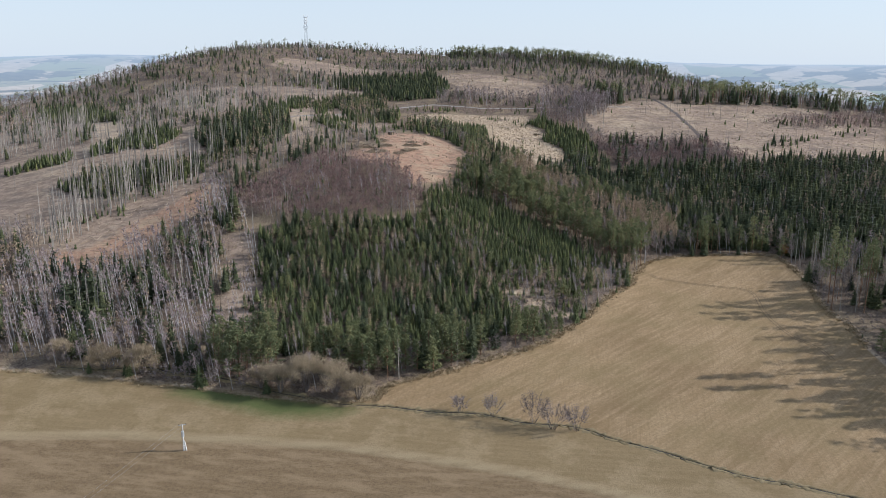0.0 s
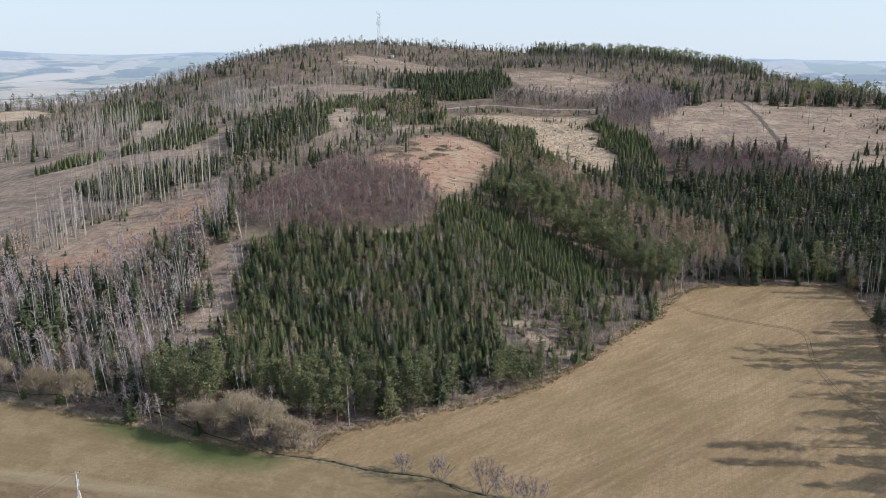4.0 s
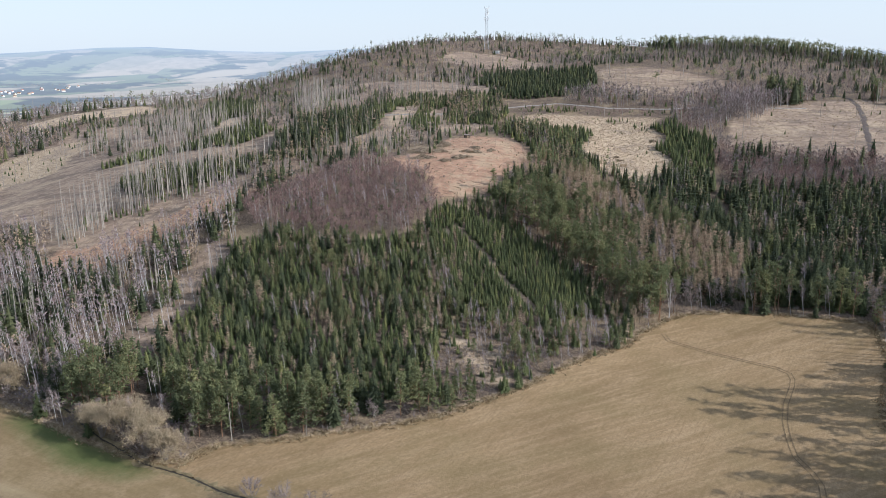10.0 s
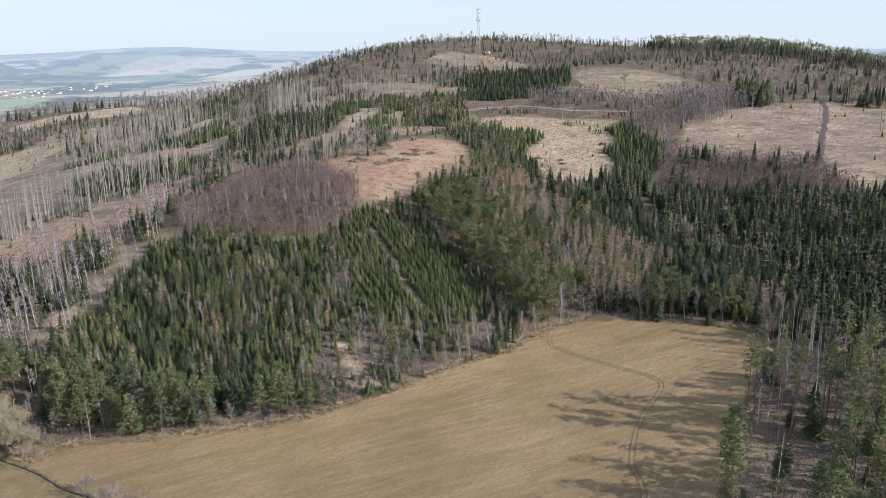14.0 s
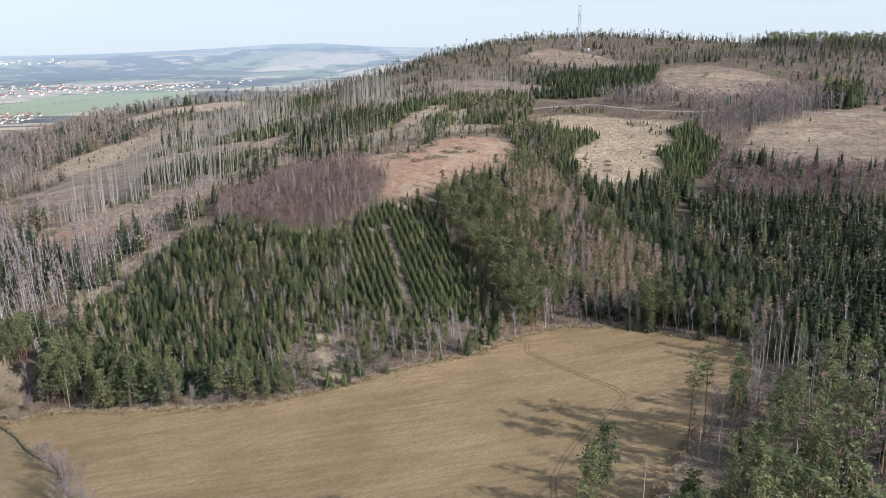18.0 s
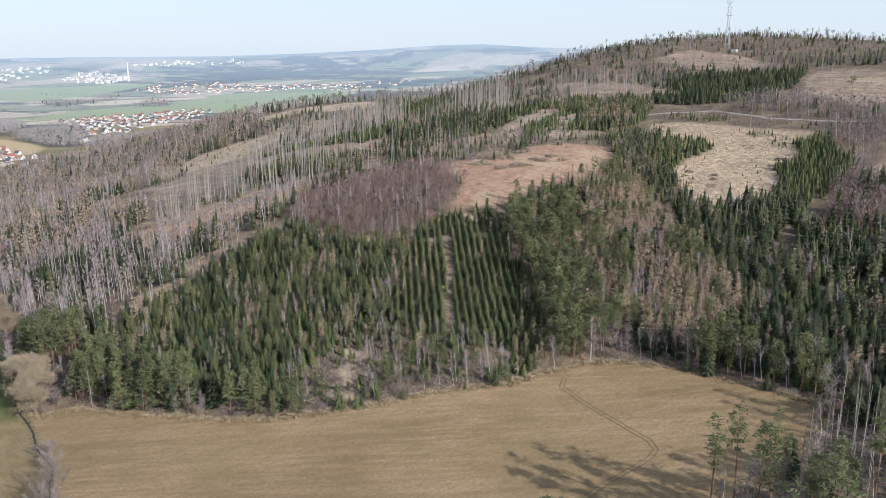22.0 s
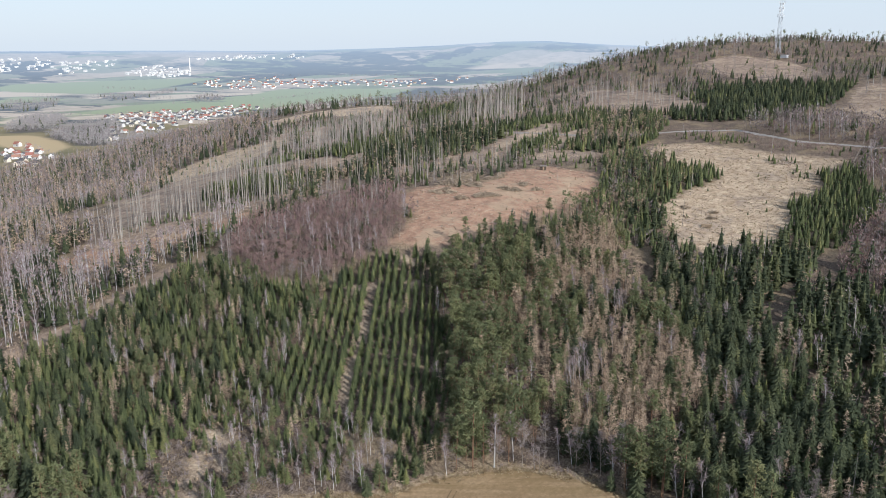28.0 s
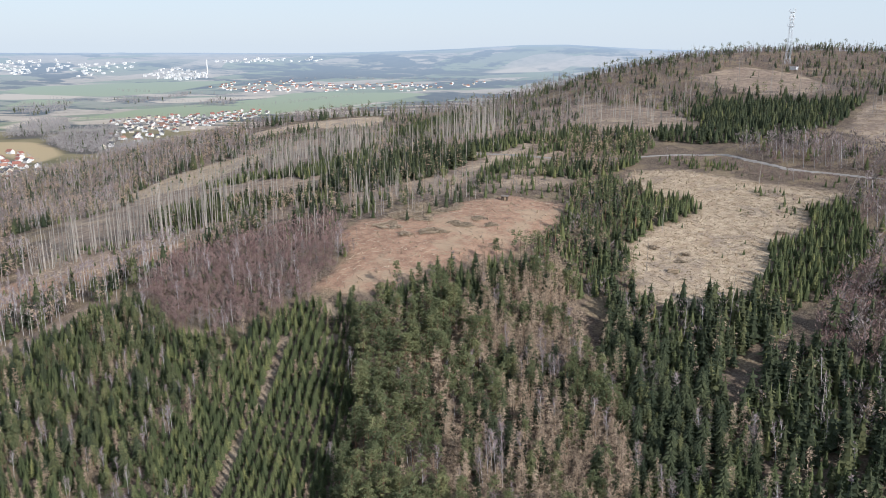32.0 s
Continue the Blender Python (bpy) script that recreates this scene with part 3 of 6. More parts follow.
def spruce(h, r, whorls, per, rng, skirt=0.06, fold=True, full=0.55, slim=0.3):
    trunk = stem((0, 0, -0.4), (0, 0, h * 0.97), 0.011 * h + 0.04, 0.02)
    out = []
    a = np.arange(6) / 6 * 2 * np.pi
    core = np.stack([np.cos(a) * r * 0.5, np.sin(a) * r * 0.5, np.full(6, h * (skirt + 0.03))], 1)
    out.append(np.stack([core, np.roll(core, -1, 0), np.repeat([[0, 0, h * 0.9]], 6, 0)], 1))
    for i in range(whorls):
        f = i / whorls
        z = h * (skirt + (0.985 - skirt) * (f + rng.uniform(-0.3, 0.3) / whorls))
        R = r * (1 - f) ** full * rng.uniform(0.84, 1.12) + 0.05 * r
        n = max(4, int(round(per * (1 - 0.45 * f))))
        ang = (np.arange(n) + rng.uniform(0, 1) + rng.uniform(-0.35, 0.35, n)) / n * 2 * np.pi
        rr = R * rng.uniform(0.72, 1.15, n)
        dx, dy = np.cos(ang), np.sin(ang)
        o = np.zeros(n)
        root = np.stack([o, o, z + 0.22 * rr], 1)
        tip = np.stack([dx * rr, dy * rr, z - 0.2 * rr], 1)
        w = slim * rr
        m = 0.58 * rr
        left = np.stack([dx * m - dy * w, dy * m + dx * w, z - 0.16 * rr], 1)
        right = np.stack([dx * m + dy * w, dy * m - dx * w, z - 0.16 * rr], 1)
        if fold:
            out += [np.stack([root, left, tip], 1), np.stack([root, tip, right], 1)]
        else:
            out.append(np.stack([root + [0, 0, 0.0], left * [1, 1, 1], right], 1))
            out.append(np.stack([left, tip, right], 1)) if i % 2 else None
    return trunk, np.concatenate(out)


def pine(h, r, clumps, n, rng, clear=0.5, cone=False):
    lean = rng.normal(size=2) * 0.015 * h
    plain_one = clumps < 12
    top = (lean[0], lean[1], h * 0.96)
    trunk = [stem((0, 0, -0.4), (lean[0] * 0.5, lean[1] * 0.5, h * 0.5), 0.007 * h + 0.05, 0.005 * h + 0.04), stem((lean[0] * 0.5, lean[1] * 0.5, h * 0.5), top, 0.005 * h + 0.04, 0.03)]
    f = np.sort(rng.uniform(0, 1, clumps))
    z = h * (clear + (1 - clear) * f)
    reach = r * np.sqrt(np.clip(1 - (f * 1.05 - 0.25) ** 2 * 1.25, 0.06, 1)) * rng.uniform(0.25, 1, clumps)
    if cone:
        reach = r * (1.04 - f) ** 0.7 * rng.uniform(0.3, 1.1, clumps)
    a = rng.uniform(0, 2 * np.pi, clumps)
    c = np.stack([lean[0] + np.cos(a) * reach, lean[1] + np.sin(a) * reach, z], 1)
    root = np.stack([lean[0] * z / h, lean[1] * z / h, z - 0.35 * reach], 1)
    limbs = slender(root, c, 0.09, rng)
    stubs_z = h * (0.08 + max(clear - 0.08, 0.05) * rng.uniform(0.3, 1, 8))
    sa = rng.uniform(0, 2 * np.pi, 8)
    s0 = np.stack([0 * sa, 0 * sa, stubs_z], 1)
    s1 = s0 + np.stack([np.cos(sa), np.sin(sa), -0.1 + 0 * sa], 1) * rng.uniform(0.5, 1.6, 8)[:, None]
    if plain_one:
        return stem((0, 0, -0.4), top, 0.007 * h + 0.05, 0.06, 3), sprays(c, rng.uniform(0.8, 1.25, clumps) * r * 0.55, n, rng, 0.9, 0.7)
    return np.concatenate(trunk + [limbs, slender(s0, s1, 0.06, rng)]), sprays(c, rng.uniform(0.8, 1.25, clumps) * r * (0.36 if cone else 0.4), n, rng, 0.4 if cone else 0.6)


def larch(h, r, limbs, twigs, rng, tw):
    """A leafless larch: level limbs in a slim cone, fine hanging twigs."""
    f = np.sort(rng.uniform(0.2, 0.99, limbs))
    a = rng.uniform(0, 2 * np.pi, limbs)
    reach = (r * (1 - f) ** 0.75 + 0.12) * rng.uniform(0.7, 1.15, limbs)
    root = np.stack([0 * f, 0 * f, h * f], 1)
    tip = root + np.stack([np.cos(a) * reach, np.sin(a) * reach, 0.02 * reach], 1)
    k = rng.integers(0, limbs, twigs)
    s = rng.uniform(0.2, 1.0, twigs)[:, None]
    t0 = root[k] * (1 - s) + tip[k] * s
    d = rng.normal(size=(twigs, 3)) * np.array([1, 1, 0.7])
    t1 = t0 + d / np.linalg.norm(d, axis=1, keepdims=True) * rng.uniform(0.6, 1.5, (twigs, 1))
    return np.concatenate([stem((0, 0, -0.4), (0, 0, h), 0.007 * h + 0.03, 0.02, 3)]), np.concatenate([slender(root, tip, 0.07, rng), slender(t0, t1, tw, rng)])


def bare(h, r, limbs, twigs, rng, start=0.3, lean=0.03, up=0.9, tw=0.07, thick=1.0):
    """A leafless broadleaf tree: stem, limbs and a haze of twigs."""
    l = rng.normal(size=2) * lean * h
    top = np.array([l[0], l[1], h * 0.97])
    trunk = [stem((0, 0, -0.4), top * 0.55, thick * (0.005 * h + 0.03), thick * (0.0035 * h + 0.015), 3), stem(top * 0.55, top, thick * (0.0035 * h + 0.015), 0.012, 3)]
    f = rng.uniform(start, 0.97, limbs)
    root = top[None] * f[:, None]
    a = rng.uniform(0, 2 * np.pi, limbs)
    reach = r * (1.15 - f) * rng.uniform(0.6, 1.25, limbs)
    tip = root + np.stack([np.cos(a) * reach, np.sin(a) * reach, reach * up * rng.uniform(0.7, 1.4, limbs)], 1)
    k = rng.integers(0, limbs, twigs)
    s = rng.uniform(0.25, 1.0, twigs)[:, None]
    t0 = root[k] * (1 - s) + tip[k] * s
    d = rng.normal(size=(twigs, 3)) * np.array([1, 1, 0.6]) + np.array([0, 0, 0.55])
    t1 = t0 + d / np.linalg.norm(d, axis=1, keepdims=True) * (r * rng.uniform(0.22, 0.6, twigs))[:, None]
    return np.concatenate(trunk + [slender(root, tip, 0.02 + 0.004 * h, rng)]), slender(t0, t1, tw, rng)


def broom(h, r, n, rng, tw, low=0.12):
    """A plain leafless tree for a distance: stem and an egg-shaped head of rising twigs."""
    f = rng.uniform(low, 0.9, n)
    a = rng.uniform(0, 2 * np.pi, n)
    reach = r * np.sqrt(np.clip(1 - ((f - 0.5) / 0.55) ** 2, 0.05, 1)) * np.sqrt(rng.uniform(0.02, 1, n))
    root = np.stack([0.7 * np.cos(a) * reach, 0.7 * np.sin(a) * reach, h * f], 1)
    out = rng.uniform(0.08, 0.2, n) * h
    tip = root + np.stack([np.cos(a) * out * 0.5, np.sin(a) * out * 0.5, out * rng.uniform(0.4, 1.0, n)], 1)
    return stem((0, 0, -0.4), (0, 0, h * 0.9), 0.006 * h + 0.03, 0.02, 3), slender(root, tip, tw * rng.uniform(0.7, 1.6, n), rng)


def snag(h, n, rng, long_=1.3, wide=0.07):
    """A dead spruce: bare pole with short drooping stubs."""
    l = rng.normal(size=2) * 0.02 * h
    top = np.array([l[0], l[1], h])
    trunk = stem((0, 0, -0.4), top, 0.0062 * h + 0.05 + 0.3 * wide, 0.03 + 0.2 * wide, 3)
    f = rng.uniform(0.18, 0.99, n)
    root = top[None] * f[:, None]
    a = rng.uniform(0, 2 * np.pi, n)
    reach = long_ * (1.3 - f) * rng.uniform(0.35, 1.3, n)
    tip = root + np.stack([np.cos(a) * reach, np.sin(a) * reach, -0.25 * reach], 1)
    return trunk, slender(root, tip, wide, rng)


def shrub(h, r, stems, twigs, rng, tw=0.06):
    """A many-stemmed bush with a rounded head of fine twigs."""
    a = rng.uniform(0, 2 * np.pi, stems)
    q = np.sqrt(rng.uniform(0, 1, stems))
    tip = np.stack([np.cos(a) * q * r, np.sin(a) * q * r, h * (0.5 + 0.5 * np.sqrt(1 - 0.85 * q * q)) * rng.uniform(0.75, 1.02, stems)], 1)
    base = tip * np.array([0.12, 0.12, 0]) - np.array([0, 0, 0.3])
    mid = tip * np.array([0.55, 0.55, 0.5])
    wood = np.concatenate([slender(base, mid, 0.02 + 0.009 * h, rng), slender(mid * 0.96, tip, 0.015 + 0.005 * h, rng)])
    k = rng.integers(0, stems, twigs)
    s = rng.uniform(0.0, 1.0, twigs)[:, None]
    t0 = mid[k] * (1 - s) + tip[k] * s
    d = rng.normal(size=(twigs, 3)) * np.array([1, 1, 0.7]) + tip[k] / (np.linalg.norm(tip[k], axis=1, keepdims=True)) * 0.9
    t1 = t0 + d / np.linalg.norm(d, axis=1, keepdims=True) * (0.22 * r * rng.uniform(0.5, 1.3, twigs))[:, None] * 1.3
    return wood, slender(t0, t1, tw, rng)


def soup(*arrays):
    """Triangles as vertices and faces."""
    t = np.concatenate(arrays).reshape(-1, 3)
    return t, np.arange(len(t)).reshape(-1, 3)


RNG = np.random.default_rng(7)
# kind: bark, foliage, detailed shapes at their natural height, plain shapes for far off
KINDS = {
    "spruce": (SPRUCE_BARK, NEEDLE, [spruce(9, r, 12, 8, RNG, full=f, slim=0.25) for r, f in ((2.2, 0.75), (2.5, 0.85), (2.0, 0.7), (2.4, 0.95), (2.7, 0.8), (2.1, 0.85), (2.4, 0.8))], [spruce(9, r, 5, 6, RNG, fold=False, full=0.75) for r in (2.7, 3.1, 2.9, 3.3)], 9),
    "deep_spruce": (SPRUCE_BARK, NEEDLE_DEEP, [spruce(13, r, 14, 10, RNG, 0.08, full=f, slim=0.24) for r, f in ((3.2, 0.6), (2.9, 0.5), (3.5, 0.65), (3.3, 0.6), (3.0, 0.55))], [spruce(13, r, 7, 7, RNG, 0.1, fold=False, full=0.6) for r in (3.3, 3.6, 3.9)], 13),
    "pine": (PINE_BARK, PINE_NEEDLE, [pine(15, 2.1, 48, 13, RNG, c) for c in (0.4, 0.5, 0.5, 0.3)], [pine(15, 2.2, 8, 7, RNG, c) for c in (0.45, 0.55, 0.6)], 15),
    "tall_pine": (PINE_BARK, PINE_NEEDLE, [pine(33, 2.7, 46, 12, RNG, c) for c in (0.55, 0.6, 0.66, 0.74)], [pine(33, 3.1, 11, 8, RNG, c) for c in (0.6, 0.7)], 33),
    "low_pine": (PINE_BARK, PINE_NEEDLE, [pine(14, 2.9, 72, 9, RNG, c, True) for c in (0.08, 0.12, 0.18, 0.26)], [pine(14, 2.5, 10, 7, RNG, c) for c in (0.15, 0.2)], 14),
    "larch": (SPRUCE_BARK, LARCH_TWIG, [larch(12, 2.2, 60, 200, RNG, 0.085) for _ in range(4)], [larch(12, 2.2, 22, 50, RNG, 0.22) for _ in range(3)], 12),
    "birch": (BIRCH_BARK, BIRCH_TWIG, [bare(13, 2.5, 24, 200, RNG, 0.35, 0.03, 1.7, 0.09, 1.15) for _ in range(6)], [bare(13, 2.5, 8, 46, RNG, 0.35, 0.03, 1.6, 0.22, 1.15) for _ in range(4)], 13.01),
    "bare": (GREY_BARK, GREY_TWIG, [bare(12, 3.2, 26, 260, RNG, 0.2, 0.03, 1.0, 0.1) for _ in range(4)], [broom(12, 3.0, 36, RNG, 0.38) for _ in range(4)], 12),
    "beech": (GREY_BARK, BEECH_TWIG, [bare(6, 2.1, 16, 130, RNG, 0.1, 0.02, 1.3, 0.095) for _ in range(4)], [broom(6, 2.1, 38, RNG, 0.25, 0.05) for _ in range(4)], 6),
    "snag": (DEAD_BARK, DEAD_TWIG, [snag(24, 90, RNG, 1.9) for _ in range(5)], [snag(24, 34, RNG, 1.9, 0.19) for _ in range(5)], 24),
    "brush": (GREY_BARK, GREY_TWIG, [shrub(3.2, 1.9, 12, 130, RNG, 0.12) for _ in range(4)], [shrub(3.2, 1.9, 5, 22, RNG, 0.3) for _ in range(3)], 3.2),
}
# the plainest shapes, for the far hill and the plain
COPSE = [broom(12, 4.2, 26, RNG, 0.8) for _ in range(5)]
FAR = {
    "spruce": [spruce(9, r, 4, 6, RNG, fold=False, full=0.75) for r in (3.2, 3.6, 3.9)], "deep_spruce": [spruce(13, r, 5, 6, RNG, 0.1, fold=False, full=0.75) for r in (3.8, 4.4, 4.8)],
    "pine": [pine(15, 2.4, 9, 5, RNG, c) for c in (0.5, 0.58, 0.66)], "bare": [broom(12, 3.2, 26, RNG, 0.55) for _ in range(4)], "beech": [broom(6, 2.2, 20, RNG, 0.4, 0.05) for _ in range(3)],
    "birch": [bare(13, 2.6, 4, 20, RNG, 0.35, 0.03, 1.6, 0.36, 1.4) for _ in range(4)], "snag": [snag(24, 16, RNG, 1.9, 0.3) for _ in range(4)]}
# birches lean down the slope; keyed by the natural height of their shapes
LEANING = {13.01: (-0.14, 0.02)}
LABELS = {
    "spruce": ("young green spruce in the plantation beside the meadow", "spruce_tree"), "deep_spruce": ("tall dark green spruce at the head of the meadow", "tall_spruce"),
    "tall_pine": ("very tall bare-stemmed pine with a thin high crown", "tall_pine"),
    "pine": ("tall pine with orange bark and a high green crown", "pine_tree"), "low_pine": ("bushy green pine at the wood's edge", "bushy_pine"),
    "larch": ("leafless tan larch among green spruces", "larch_tree"), "birch": ("leafless white-stemmed birch on the slope", "birch_tree"),
    "bare": ("leafless grey broadleaf tree at the wood's edge", "bare_tree"), "beech": ("leafless reddish brown young beech", "young_beech"),
    "snag": ("dead grey spruce, a bare pole with stubs", "dead_spruce"), "brush": ("leafless grey-brown bush beside the meadow", "bush")}


def inside(poly, p):
    return signed(poly, p[:, 0], p[:, 1]) > 0


def scatter(poly, step, seed):
    """Uneven points over a plan figure."""
    r = np.random.default_rng(seed)
    a = np.array(poly)
    lo, hi = a.min(0), a.max(0)
    g = np.stack(np.meshgrid(np.arange(lo[0], hi[0], step), np.arange(lo[1], hi[1], step)), -1).reshape(-1, 2)
    p = g + r.uniform(-0.5, 0.5, g.shape) * step
    return p[inside(poly, p)], r


def rows(poly, across, apart, turn, seed):
    """Points in planted rows that run at turn degrees from +x."""
    r = np.random.default_rng(seed)
    a = np.array(poly)
    c = a.mean(0)
    s = np.abs(a - c).max() * 1.5
    u, v = np.meshgrid(np.arange(-s, s, apart), np.arange(-s, s, across))
    u, v = u + r.uniform(-0.4, 0.4, u.shape) * apart, v + r.normal(size=v.shape) * 0.22
    t = radians(turn)
    p = np.stack([c[0] + u * math.cos(t) - v * math.sin(t), c[1] + u * math.sin(t) + v * math.cos(t)], -1).reshape(-1, 2)
    return p[inside(poly, p)], r


OPEN = [MEADOW] + [p for p in STRAW + BROWN + LOGGED]
trees = {k: [] for k in KINDS}      # rows of x, y, height
taken = []


def plant(poly, step, mix, seed, keep_out=None, points=None, thin=None, more=False):
    """Fill a stand; mix: kind -> (share, low, high). Earlier stands and clearings stay clear."""
    p, r = points if points is not None else scatter(poly, step, seed)
    ok = np.ones(len(p), bool)
    for q in OPEN + taken if keep_out is None else keep_out:
        ragged = 0.4
        if q in OPEN[1:]:
            ragged = 0.4 + 3.2 * np.clip(np.sin(p[:, 0] / 5.3 + 1.7 * np.sin(p[:, 1] / 8)) + np.sin(p[:, 1] / 4.1 + np.sin(p[:, 0] / 9)), -1, 2)
        ok &= signed(q, p[:, 0], p[:, 1]) < ragged
    for line, gap in ((FOREST_ROAD, 3.5), (HAUL_TRACK, 3.0), (ROW_GAP, 1.35), (DITCH, 1.0)):
        ok &= along(line, p[:, 0], p[:, 1]) > gap
    for cx, cy in GRASSY_SPOTS:
        ok &= np.hypot(p[:, 0] - cx, p[:, 1] - cy) > 2.6
    ok &= np.where(p[:, 1] < 370, p[:, 0] < 345, p[:, 0] < 0.52 * p[:, 1] + 110)      # no farther than the place reaches
    ok &= (p[:, 0] > -880 + 3.3 * (460 - p[:, 1])) & (p[:, 1] < 1330)
    if thin is not None:
        n = np.sin(p[:, 0] / 21 + seed) * np.sin(p[:, 1] / 27 + 2 * seed) + 0.5 * np.sin(p[:, 0] / 9 + p[:, 1] / 11)
        ok &= n + r.uniform(-0.5, 0.5, len(p)) > thin
    p = p[ok]
    names = list(mix)
    odds = np.log(np.array([mix[k][0] for k in names], float))[None] + r.gumbel(size=(len(p), len(names)))
    for i, k in enumerate(names):
        a, b = r.uniform(7, 13, 2)
        odds[:, i] += 1.5 * np.sin(p[:, 0] / a + 1.4 * np.sin(p[:, 1] / 15 + i) + r.uniform(0, 6)) * np.sin(p[:, 1] / b + 1.2 * np.sin(p[:, 0] / 17) + r.uniform(0, 6))
    pick = odds.argmax(1)
    for i, k in enumerate(names):
        q = p[pick == i]
        trees[k].append(np.column_stack([q, (mix[k][1] + (mix[k][2] - mix[k][1]) * r.uniform(0, 1, len(q))) * r.normal(1, 0.07, len(q))]))
    if not more:
        taken.append(poly)


# sparse growth on the clearings, before the stands
TONGUE = [(2, 648), (8, 656), (22, 662), (36, 651), (38, 639), (25, 631), (8, 636)]
plant(TONGUE, 2.9, {"spruce": (1, 3.5, 6.5)}, 173, [MEADOW])
TOP_GREEN = [(-15, 708), (-9, 720), (10, 720), (12, 710), (-6, 699)]
plant(TOP_GREEN, 3.4, {"spruce": (3, 2.5, 5), "beech": (1, 2, 4)}, 174, [MEADOW])
STRAW_GREEN = [(33, 690), (48, 698), (66, 691), (74, 668), (66, 664), (56, 682)]
plant(STRAW_GREEN, 4.6, {"spruce": (3, 2, 4.5), "beech": (2, 1.5, 3.5)}, 175, [MEADOW])
plant(STRAW_CLEARING, 10.5, {"spruce": (2, 1.2, 3), "brush": (3, 0.8, 2), "beech": (0.8, 1.5, 3), "snag": (0.12, 10, 16)}, 1, [MEADOW])
plant(BROWN_CLEARING, 22, {"snag": (1, 4, 9), "brush": (2, 1, 2)}, 2, [MEADOW])
plant(EAST_CLEARING, 16, {"spruce": (1, 2, 5), "brush": (3, 1, 2.5), "snag": (0.5, 12, 18)}, 3, [MEADOW])
plant(WEST_CLEARING, 9, {"spruce": (2, 2, 4.5), "brush": (3, 1, 2.5), "snag": (1, 14, 19)}, 4, [MEADOW])
plant(WEST_PATCH, 9, {"brush": (3, 1, 2.5), "snag": (1, 14, 19)}, 61, [MEADOW])
plant(CUT_LINE, 9, {"brush": (3, 1, 2.5)}, 62, [MEADOW])
plant(WEST_STRIP, 7.5, {"snag": (2, 14, 20), "brush": (3, 1, 2)}, 5, [MEADOW])
plant(LOGGED_STRIP, 7.5, {"brush": (5, 0.8, 2), "spruce": (0.8, 2, 4), "birch": (0.5, 5, 9)}, 6, [MEADOW])
plant(TOWER_CLEARING, 26, {"spruce": (1, 2, 5), "snag": (1, 16, 20)}, 7, [MEADOW])
plant(SLOPE_CLEARING, 10, {"snag": (3, 16, 22), "brush": (2, 1, 2)}, 8, [MEADOW])
plant(RIDGE_CLEARING, 17, {"pine": (1, 12, 17), "snag": (1, 14, 20), "brush": (3, 1, 3)}, 9, [MEADOW])
plant(NARROW_STRIP, 14, {"snag": (1, 15, 19), "brush": (2, 1, 2)}, 10, [MEADOW])
plant(THIN_STRIP, 12, {"snag": (1, 15, 19), "brush": (2, 1, 2)}, 11, [MEADOW])
plant(PASTURE, 40, {"brush": (1, 1, 3)}, 12, [MEADOW])
plant(BARE_GAP, 5.0, {"birch": (1.6, 7, 12), "brush": (4, 1, 2.6), "spruce": (0.8, 2, 5), "larch": (0.6, 6, 9)}, 13, [MEADOW])
plant(BRAMBLES, 2.6, {"brush": (6, 1.5, 3.2), "birch": (3, 4, 7), "bare": (1.5, 3, 6), "spruce": (4, 2.5, 5.5), "low_pine": (1, 4, 7)}, 14, [MEADOW])
SLASH_EDGE = [(-50, 523), (-58, 535), (-62, 556), (-44, 570), (-34, 566), (-46, 548), (-40, 530)]
plant(SLASH_EDGE, 5.2, {"snag": (4, 6, 13), "larch": (2, 6, 10), "brush": (5, 1, 2.4), "deep_spruce": (1, 4, 8)}, 76, [MEADOW])
# the spur
STREAM_PINES = [(-90, 284), (-64, 282), (-62, 297), (-68, 306), (-88, 304)]
DARK_CLUMP = [(-160, 314), (-143, 312), (-140, 326), (-152, 344), (-168, 340)]
plant(DARK_CLUMP, 3.6, {"deep_spruce": (8, 13, 21), "snag": (1.5, 18, 24), "birch": (1, 14, 19)}, 74)
plant(STREAM_PINES, 3.6, {"low_pine": (5, 12, 17), "pine": (3, 14, 19), "birch": (2, 10, 15), "brush": (2, 2, 4)}, 51)
PINE_FRONT = [(-58, 296), (-24, 279), (-4, 286), (31, 306), (44, 315), (40, 326), (8, 312), (-28, 300), (-54, 306)]
plant(PINE_FRONT, 4.4, {"low_pine": (7, 12, 18), "deep_spruce": (1.8, 9, 13), "snag": (1.0, 12, 17), "bare": (1.0, 5, 9), "brush": (1.6, 2, 4), "larch": (0.8, 9, 13), "birch": (0.6, 7, 11)}, 15)
EDGE_STRIP = [(44, 315), (56, 330), (66, 343), (76, 360), (85, 371), (94, 382), (88, 388), (78, 376), (68, 362), (58, 346), (42, 326)]
plant(EDGE_STRIP, 2.9, {"low_pine": (2, 6, 11), "spruce": (2, 4, 8), "brush": (6, 2, 4.5), "bare": (2, 5, 9), "birch": (1.8, 7, 12)}, 16)
EDGE_MIX = [(94, 384), (80, 400), (66, 392), (46, 384), (28, 386), (30, 374), (52, 366), (62, 352), (78, 366)]
plant(EDGE_MIX, 2.9, {"spruce": (5, 3.5, 7), "birch": (3, 6, 10), "brush": (4, 2, 4), "low_pine": (3, 5, 9), "larch": (1, 6, 9)}, 176)
ROW_STAND = [(28, 386), (-4, 428), (-12, 458), (4, 471), (18, 464), (55, 438), (76, 412), (80, 400), (66, 392), (46, 384)]
